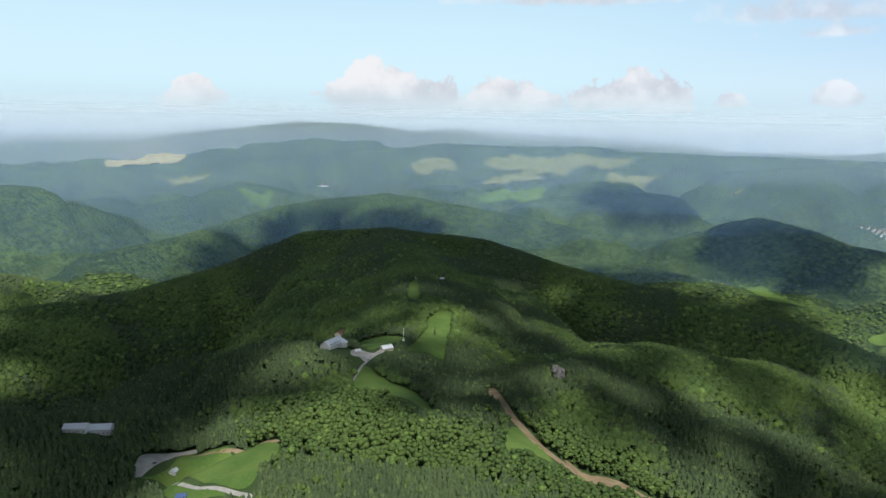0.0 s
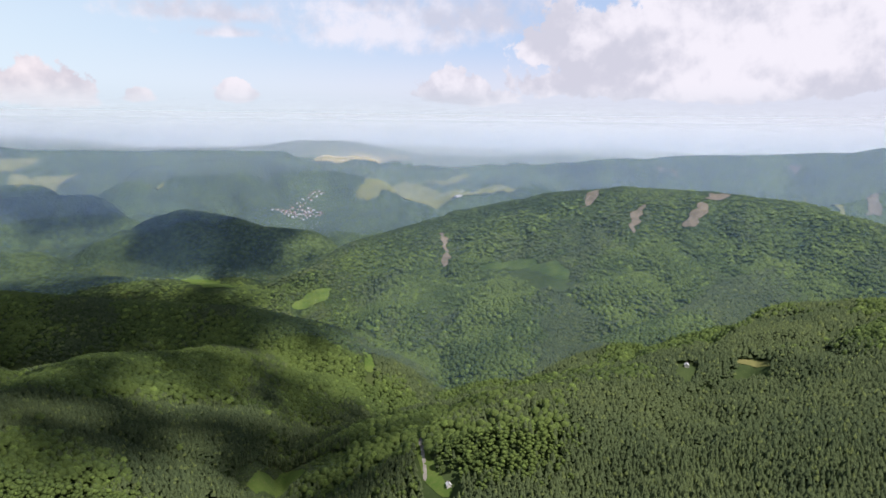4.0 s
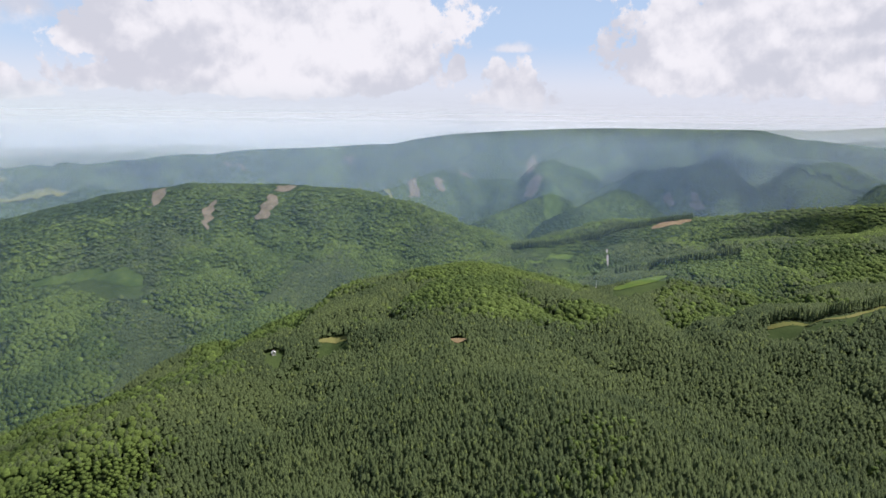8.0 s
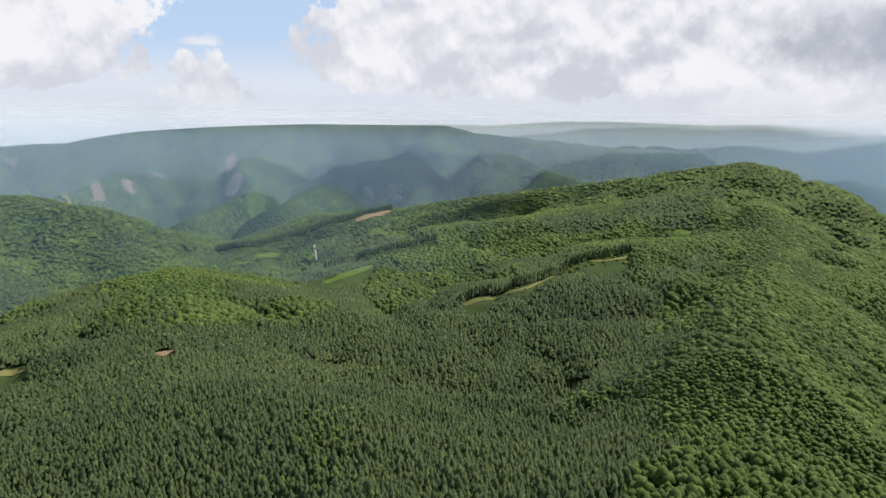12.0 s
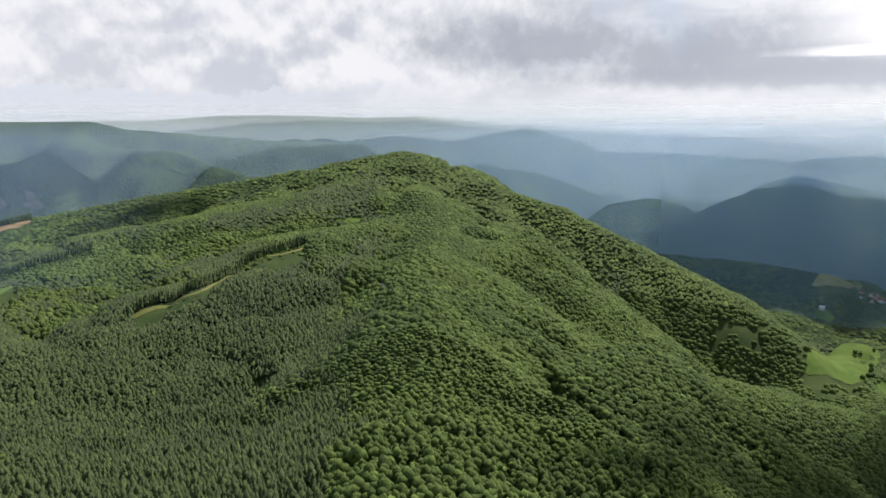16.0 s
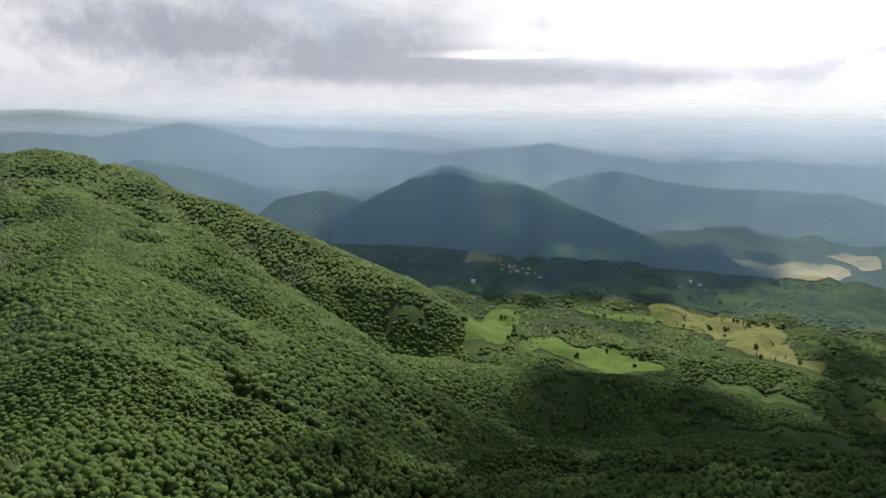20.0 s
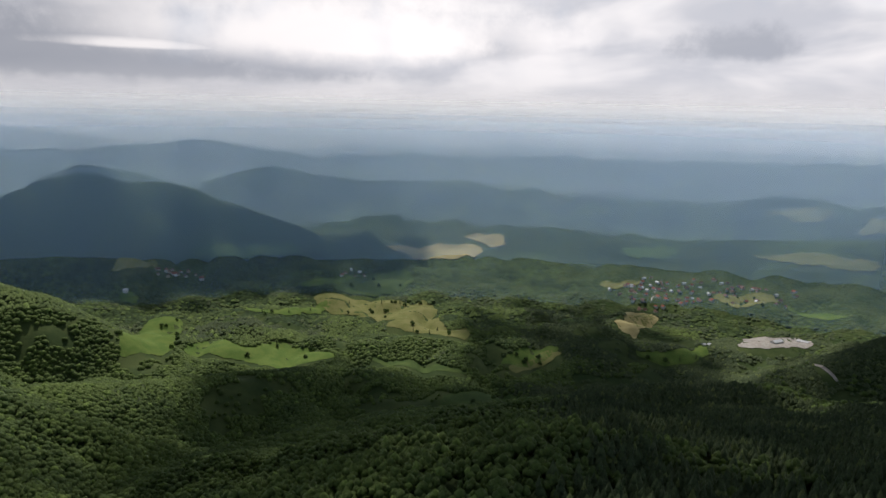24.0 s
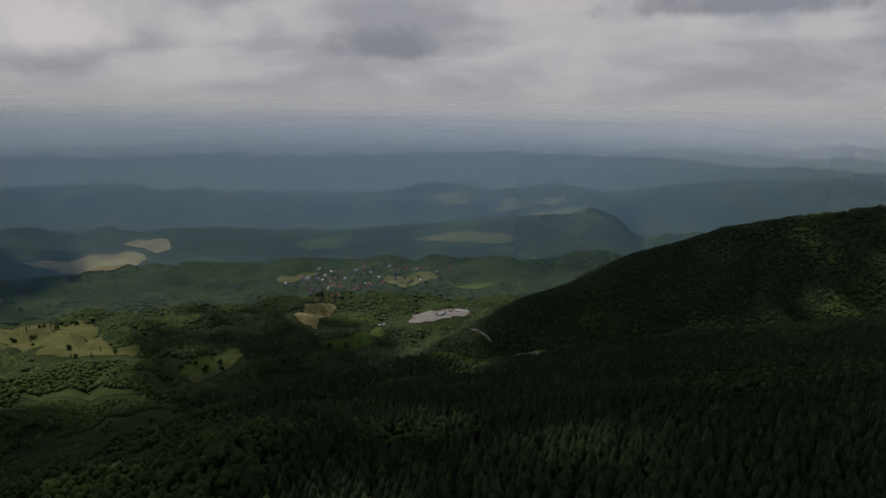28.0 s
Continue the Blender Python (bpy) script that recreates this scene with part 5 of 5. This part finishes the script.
def house(name, long, wide, tall, rise, wall_mat, roof_mat, label, windows=2, category="house"):
    """A gabled house on an Empty at its foot."""
    root = new(name)
    a, b = long / 2, wide / 2
    part("wall", walls(bmesh.new(), -a, -b, a, b, -1.5, tall, rise), wall_mat, root)
    roof = part("roof", gable(bmesh.new(), -a - 0.6, -b - 0.6, a + 0.6, b + 0.6, tall - 0.35, rise + 0.4), roof_mat, root)
    part("chimney", box(bmesh.new(), a * 0.3, -0.5, tall + rise * 0.5, a * 0.3 + 0.9, 0.4, tall + rise + 1.2), TILE_BROWN, roof)
    part("door", box(bmesh.new(), -0.6, -b - 0.08, 0, 0.6, -b + 0.05, 2.1), DARKWOOD, root)
    storeys = max(1, int(tall / 2.9))
    for s in range(storeys):
        for k in range(windows):
            x = -a + long * (k + 0.5) / windows
            if s == 0 and abs(x) < 1.3:
                x += 2.2
            for side in (-1, 1):
                y = side * b
                win = part("window", box(bmesh.new(), x - 0.65, min(y, y + side * 0.1), 0.9 + s * 2.9, x + 0.65, max(y, y + side * 0.1), 2.3 + s * 2.9), PLASTER, root)
                y2 = y + side * 0.12
                part("pane", box(bmesh.new(), x - 0.55, min(y2, y2 + side * 0.03), 1.0 + s * 2.9, x + 0.55, max(y2, y2 + side * 0.03), 2.2 + s * 2.9), GLASS_DARK, win)
    return tagged(root, label, category)


def stand(ob, b, d, turned, sink=0.0, scale=1.0):
    x, y = spot(b, d)
    m = pose(x, y, float(ground(x, y)) + sink, 0, 0, turned)
    ob.matrix_basis = m @ Matrix.Scale(scale, 4)
    return ob


# the mountain lodge on the saddle
lodge = house("mountain_lodge", 34, 17, 7.5, 6.5, PLASTER, TIN, "large white mountain lodge with a grey tin roof", 7, "lodge")
part("roof", gable(bmesh.new(), 10, -14, 19, 4, 6.0, 4.2), TIN, lodge)
part("wall", box(bmesh.new(), 10.6, -13.4, -1.5, 18.4, 0, 6.0), PLASTER, lodge)
for k in range(5):
    dormer = part("dormer", box(bmesh.new(), -13 + 5 * k, -7.4, 8.0, -11 + 5 * k, -4.6, 10.0), GLASS_DARK, lodge, "dark dormer window")
    part("dormer_roof", box(bmesh.new(), -13.3 + 5 * k, -7.7, 10.0, -10.7 + 5 * k, -3.4, 10.25), TIN, dormer)
stand(lodge, -8.95, 977, 62)
hut_1 = house("annex", 16, 10, 4.0, 3.6, CREAM, TIN, "low annex with a pale tin roof beside the yard", 4, "building")
stand(hut_1, -4.43, 978, 30)
hut_2 = house("annex", 20, 12, 3.6, 3.0, CREAM, TILE_BROWN, "brown-roofed annex behind the lodge", 4, "building")
stand(hut_2, -8.28, 1255, 70)
hut_3 = house("hut", 7, 5, 2.8, 2.0, PLASTER, TIN, "small white hut with a tin roof by the yard", 1, "hut")
stand(hut_3, -6.84, 955, 20)
hall_1 = house("hall", 22, 13, 5.0, 3.0, PLASTER, TIN, "long hall with a pale grey tin roof among the trees", 5, "hall")
stand(hall_1, -28.57, 771, 8)
hall_2 = house("hall", 26, 14, 5.5, 3.4, PLASTER, TIN, "longer hall with a pale grey tin roof among the trees", 6, "hall")
stand(hall_2, -27.05, 772, 8)
shed = house("shed", 6.5, 6, 3.4, 1.6, PLASTER, TIN, "white shed with a tin roof on the meadow", 1, "shed")
stand(shed, -21.87, 698, 80)
cabin_1 = house("cabin", 9, 7, 3.0, 2.6, DARKWOOD, TIN, "small wooden cabin with a pale roof on the hilltop", 2, "cabin")
stand(cabin_1, 0.14, 1527, 10)
cabin_2 = house("cabin", 8, 6, 3.0, 2.4, PLASTER, TIN, "small white hunting cabin in a clearing", 1, "cabin")
stand(cabin_2, 64.52, 1079, 30)
cabin_3 = house("cabin", 6, 5, 2.8, 2.0, PLASTER, TIN, "tiny white cabin on the valley meadow", 1, "cabin")
stand(cabin_3, 45.36, 744, 60)
garage = house("garage", 8, 6, 2.8, 1.4, CREAM, BLUE_TARP, "low garage with a dark blue roof by the road", 1, "garage")
stand(garage, -21.41, 592, 15)

# village houses: a few kinds, copied
KINDS = [house("house", 12, 8.5, 5.6, 4.0, PLASTER, TILE_RED, "small white village house with a red tiled roof"),
         house("house", 13, 9, 3.4, 4.4, CREAM, TILE_BROWN, "cream village house with a steep brown roof"),
         house("house", 11, 8, 5.4, 3.0, PLASTER, TIN, "white village house with a grey tin roof"),
         house("house", 15, 9, 3.2, 3.6, PLASTER, TILE_BROWN, "long low white house with a brown roof", 3)]
_used = set()


def place_house(kind, b, d, turned, scale=1.0):
    x, y = spot(b, d)
    m = pose(x, y, float(ground(x, y)), 0, 0, turned)
    if kind not in _used:
        _used.add(kind)
        ob = KINDS[kind]
        ob.matrix_basis = m
    else:
        ob = copy_thing(KINDS[kind], m)
    ob.scale = (scale, scale, scale)
    tagged(ob, group="houses of the village")
    return ob


def settlement(count, gap, scale, *rim):
    """Houses strewn over a stretch of country, turned two ways."""
    pts = np.array([spot(b, d) for b, d in rim])
    lo, hi = pts.min(0), pts.max(0)
    found = []
    for _ in range(6000):
        p = rng.uniform(lo, hi)
        if not inside(np.array([p[0]]), np.array([p[1]]), pts)[0]:
            continue
        if any((p[0] - q[0]) ** 2 + (p[1] - q[1]) ** 2 < gap * gap for q in found):
            continue
        found.append(p)
        b, d = math.degrees(math.atan2(p[0], p[1])), math.hypot(*p)
        place_house(int(rng.choice([0, 0, 1, 1, 2, 3])), b, d, float(rng.choice([20, 110, 35, 100]) + rng.normal(0, 8)), scale * float(rng.uniform(0.85, 1.2)))
        if len(found) >= count:
            break


settlement(95, 17, 1.0, (195.5, 2457), (197.7, 2648), (202.9, 2728), (208.4, 2681), (210.3, 2584), (208.6, 2477), (203.9, 2408), (200.8, 2317), (199.0, 2223), (196.7, 2396))
settlement(8, 30, 1.1, (159.4, 2592), (161.3, 2713), (161.4, 2602), (159.6, 2524))
settlement(7, 26, 1.2, (159.9, 2596), (161.7, 2713), (163.1, 2554), (161.2, 2557))
settlement(6, 28, 1.1, (173.6, 2634), (175.5, 2653), (175.7, 2602), (173.7, 2589))
settlement(70, 13, 0.8, (30.9, 3489), (32.1, 3561), (33.2, 3602), (35.0, 3663), (35.2, 3653), (33.8, 3576), (34.9, 3472), (33.4, 3464), (32.1, 3483))
place_house(2, 157.29, 2435, 15, 1.3)
place_house(0, -9.56, 3879, 40, 1.3)
place_house(3, -9.25, 3889, 10, 1.3)
stable_1 = house("stable", 34, 16, 4.5, 4.0, PLASTER, TIN, "large pale-roofed building in the gravel yard", 6, "building")
stand(stable_1, 208.39, 2053, 25)
stable_2 = house("stable", 30, 10, 3.5, 3.0, PLASTER, TIN, "long grey-roofed stable beside the gravel yard", 6, "building")
stand(stable_2, 210.12, 2130, 140)
stable_3 = house("stable", 24, 9, 3.2, 2.4, PLASTER, TIN, "long white stable at the meadow edge", 5, "building")
stand(stable_3, 203.47, 1988, 10)
works = house("works", 60, 22, 7, 2, PLASTER, TIN, "long white works hall in the far meadows", 8, "works hall")
stand(works, 45.87, 3745, 5)
settlement(90, 13, 0.65, (189.0, 3657), (190.8, 3804), (193.5, 3824), (197.3, 3873), (198.0, 3834), (195.4, 3724), (192.7, 3601), (190.4, 3510))


# ---- single trees ----


def leafy_crown(seed, billows):
    """A crown of billows, each rough with sprigs of leaves."""
    r = np.random.RandomState(seed)
    bm = bmesh.new()
    for k in range(billows):
        q, up = r.uniform(0, 6.28), r.uniform(0.0, 1.0)
        out = 0.33 * math.sqrt(1 - up ** 2) + 0.05
        c = Vector((out * math.cos(q), out * math.sin(q), 0.30 + 0.48 * up))
        rad = r.uniform(0.15, 0.24)
        made = bmesh.ops.create_icosphere(bm, subdivisions=2, radius=rad)["verts"]
        for v in made:
            n = noise.noise(v.co * 16 + c * 9) + 0.6 * noise.noise(v.co * 37 + c * 5)
            v.co = v.co * (1 + 0.30 * n) + c
    # sprigs stand off the surface
    for _ in range(150):
        q, up = r.uniform(0, 6.28), r.uniform(-0.1, 1.0)
        out = 0.50 * math.sqrt(max(0, 1 - up ** 2)) + r.uniform(-0.04, 0.03)
        c = Vector((out * math.cos(q), out * math.sin(q), 0.36 + 0.56 * up))
        s = r.uniform(0.03, 0.06)
        tri = [bm.verts.new(c + Vector(r.uniform(-1, 1, 3)) * s) for _ in range(3)]
        bm.faces.new(tri)
    return bm


def trunk_mesh(seed, crook=0.03):
    r = np.random.RandomState(seed)
    bm = bmesh.new()

    def limb(p, q, r0, r1, sides=6):
        axis = (q - p).normalized()
        side = axis.orthogonal().normalized()
        other = axis.cross(side)
        a = [bm.verts.new(p + (side * math.cos(t) + other * math.sin(t)) * r0) for t in np.arange(sides) * 6.283 / sides]
        b = [bm.verts.new(q + (side * math.cos(t) + other * math.sin(t)) * r1) for t in np.arange(sides) * 6.283 / sides]
        for k in range(sides):
            bm.faces.new((a[k], a[(k + 1) % sides], b[(k + 1) % sides], b[k]))
        bm.faces.new(b)

    limb(Vector((0, 0, -0.03)), Vector((crook, 0, 0.35)), 0.024, 0.018)
    limb(Vector((crook, 0, 0.35)), Vector((0, crook, 0.75)), 0.018, 0.008)
    for k in range(5):
        q = k * 1.3 + r.uniform(-0.3, 0.3)
        z = 0.3 + 0.08 * k
        limb(Vector((crook * 0.7, 0, z)), Vector((0.3 * math.cos(q), 0.3 * math.sin(q), z + 0.2)), 0.009, 0.003, 4)
    return bm


def spruce_crown(seed):
    """Whorls of drooping boughs with ragged rims."""
    r = np.random.RandomState(seed)
    bm = bmesh.new()
    for t in range(8):
        lo, rad = 0.12 + 0.105 * t, 0.24 * (1 - t / 8.4)
        top = bm.verts.new((0, 0, lo + 0.17))
        n = 11
        rim = []
        for s in range(n):
            q = 6.283 * (s + r.uniform(-0.3, 0.3)) / n
            k = rad * (1.0 if s % 2 else 0.62) * r.uniform(0.85, 1.15)
            rim.append(bm.verts.new((k * math.cos(q), k * math.sin(q), lo - (0.03 if s % 2 else -0.02))))
        for s in range(n):
            bm.faces.new((rim[s], rim[(s + 1) % n], top))
    return bm


def tree(name, crown, crown_mat, seed, label):
    root = new(name)
    part("trunk", trunk_mesh(seed), BARK, root)
    part("crown", crown, crown_mat, root)
    return tagged(root, label, "tree")


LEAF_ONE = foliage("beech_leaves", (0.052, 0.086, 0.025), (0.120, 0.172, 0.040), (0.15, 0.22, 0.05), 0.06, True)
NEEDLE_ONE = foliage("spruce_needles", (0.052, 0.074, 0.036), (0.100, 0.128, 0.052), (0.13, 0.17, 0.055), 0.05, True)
BEECHES = [tree("beech_tree", leafy_crown(11 + k, 10), LEAF_ONE, k, "tall beech tree with a dense green crown") for k in range(4)]
SPRUCES = [tree("spruce_tree", spruce_crown(31 + k), NEEDLE_ONE, 7 + k, "slender dark green spruce tree") for k in range(3)]
_planted = set()


def plant(master, x, y, size, slim, group):
    m = pose(x, y, float(ground(x, y)) - 0.2, 0, 0, float(rng.uniform(0, 360)))
    if master.name in _planted:
        ob = copy_thing(master, m)
    else:
        _planted.add(master.name)
        ob = master
        ob.matrix_basis = m
    ob.scale = (size * slim, size * slim, size)
    return tagged(ob, group=group)


# the trees nearest to the hilltop stand singly; OWN keeps the joined woods off their plots
for (tx, ty, con) in OWN:
    if con:
        plant(SPRUCES[rng.randint(3)], tx, ty, rng.uniform(15, 20), 0.85, "spruces near the hilltop")
    else:
        plant(BEECHES[rng.randint(4)], tx, ty, rng.uniform(14, 19), 0.72, "beeches near the hilltop")

# lone trees in the meadows of the basin
for b, d in LONE:
    lx, ly = spot(b, d)
    if rng.uniform() < 0.8:
        plant(BEECHES[rng.randint(4)], lx, ly, rng.uniform(9, 15), 0.85, "lone trees in the meadows")
    else:
        plant(SPRUCES[rng.randint(3)], lx, ly, rng.uniform(13, 18), 0.7, "lone trees in the meadows")


# ---- small things ----


def snag(b, d, tall):
    """A dead tree, bare and grey."""
    r = np.random.RandomState(int(d))
    root = new("dead_tree")
    bm = bmesh.new()
    box(bm, -0.22, -0.22, -0.5, 0.22, 0.22, tall * 0.5)
    bmesh.ops.create_cone(bm, segments=6, radius1=0.28, radius2=0.05, depth=tall * 0.6, matrix=Matrix.Translation((0, 0, tall * 0.7)))
    part("trunk", bm, DEADWOOD, root)
    for k in range(7):
        bm = bmesh.new()
        z, q = tall * (0.35 + 0.08 * k), r.uniform(0, 6.28)
        bmesh.ops.create_cone(bm, segments=5, radius1=0.10, radius2=0.02, depth=2.6, matrix=Matrix.Translation((math.cos(q) * 1.1, math.sin(q) * 1.1, z + 0.5)) @ Matrix.Rotation(q, 4, "Z") @ Matrix.Rotation(1.1, 4, "Y"))
        part("branch", bm, DEADWOOD, root)
    stand(root, b, d, 0)
    return tagged(root, "bare grey dead tree among the green crowns", "dead tree")


def crag(b, d, size):
    """A rock face standing out of the wood: broken blocks stacked together."""
    bm = bmesh.new()
    r = np.random.RandomState(5)
    for k in range(14):
        m = Matrix.Translation((r.uniform(-0.4, 0.4), r.uniform(-0.25, 0.25), 0.1 + 0.075 * k)) @ Matrix.Rotation(r.uniform(-0.25, 0.25), 4, "X") @ Matrix.Rotation(r.uniform(0, 3), 4, "Z") @ Matrix.Diagonal((r.uniform(0.5, 0.9), r.uniform(0.4, 0.7), r.uniform(0.25, 0.5), 1))
        made = bmesh.ops.create_cube(bm, size=1, matrix=m)["verts"]
        edges = list({e for v in made for e in v.link_edges})
        bmesh.ops.subdivide_edges(bm, edges=edges, cuts=3, use_grid_fill=True)
    for v in bm.verts:
        v.co += Vector((noise.noise(v.co * 5), noise.noise(v.co * 5 + Vector((9, 0, 0))), noise.noise(v.co * 5 + Vector((0, 9, 0))))) * 0.13
    me = bpy.data.meshes.new("rock_outcrop")
    bm.to_mesh(me)
    bm.free()
    me.materials.append(ROCK)
    ob = new("rock_outcrop", me)
    stand(ob, b, d, -20, -2.5)
    ob.scale = (size * 0.8, size * 0.55, size)
    return tagged(ob, "grey weathered rock outcrop rising from the forest", "rock")


def mast(b, d, tall, label):
    root = new("mast")
    bm = bmesh.new()
    bmesh.ops.create_cone(bm, segments=8, radius1=0.45, radius2=0.22, depth=tall + 1, matrix=Matrix.Translation((0, 0, tall / 2 - 0.5)))
    part("pole", bm, STEEL, root)
    part("cabinet", box(bmesh.new(), -1.6, -1.4, -0.5, 1.6, 1.4, 2.6), PLASTER, root)
    for z in (tall * 0.62, tall * 0.95):
        bm = bmesh.new()
        bmesh.ops.create_cone(bm, segments=14, radius1=1.0, radius2=0.7, depth=0.7, matrix=Matrix.Translation((0, -0.7, z)) @ Matrix.Rotation(1.57, 4, "X"))
        part("dish", bm, STEEL, root, "white round aerial dish")
    stand(root, b, d, 0)
    return tagged(root, label, "mast")


def car(b, d, turned, paint, label):
    root = new("car")
    bm = box(bmesh.new(), -2.1, -0.85, 0.35, 2.1, 0.85, 0.95)
    bmesh.ops.bevel(bm, geom=bm.edges[:], offset=0.15, segments=2, affect="EDGES")
    part("body", bm, paint, root)
    bm = box(bmesh.new(), -1.2, -0.75, 0.9, 1.0, 0.75, 1.45)
    for v in bm.verts:
        if v.co.z > 1.3:
            v.co.x *= 0.75
            v.co.y *= 0.88
    part("cabin", bm, GLASS_DARK, root, "dark glazed cabin")
    for sx in (-1.3, 1.3):
        for sy in (-0.82, 0.82):
            bm = bmesh.new()
            bmesh.ops.create_cone(bm, cap_ends=True, segments=12, radius1=0.34, radius2=0.34, depth=0.2, matrix=Matrix.Translation((sx, sy, 0.34)) @ Matrix.Rotation(1.57, 4, "X"))
            part("wheel", bm, GLASS_DARK, root)
    stand(root, b, d, turned, 0.75)
    return tagged(root, label, "car")


snag(119.85, 593, 15)
snag(120.01, 570, 14)
snag(124.59, 621, 13)
snag(124.52, 633, 12)
crag(10.08, 963, 15)
mast(-3.01, 1040, 20, "white radio mast with dishes on the grassy slope")
mast(91.80, 1952, 24, "white mast standing in the forest clearing")
mast(90.98, 1539, 16, "white mast standing in the forest")
car(-23.26, 710, 20, TILE_BROWN, "dark car parked on the gravel")
car(-5.99, 920, 70, STEEL, "white car parked by the lodge")
car(-6.32, 928, 40, STEEL, "white car on the lodge yard")
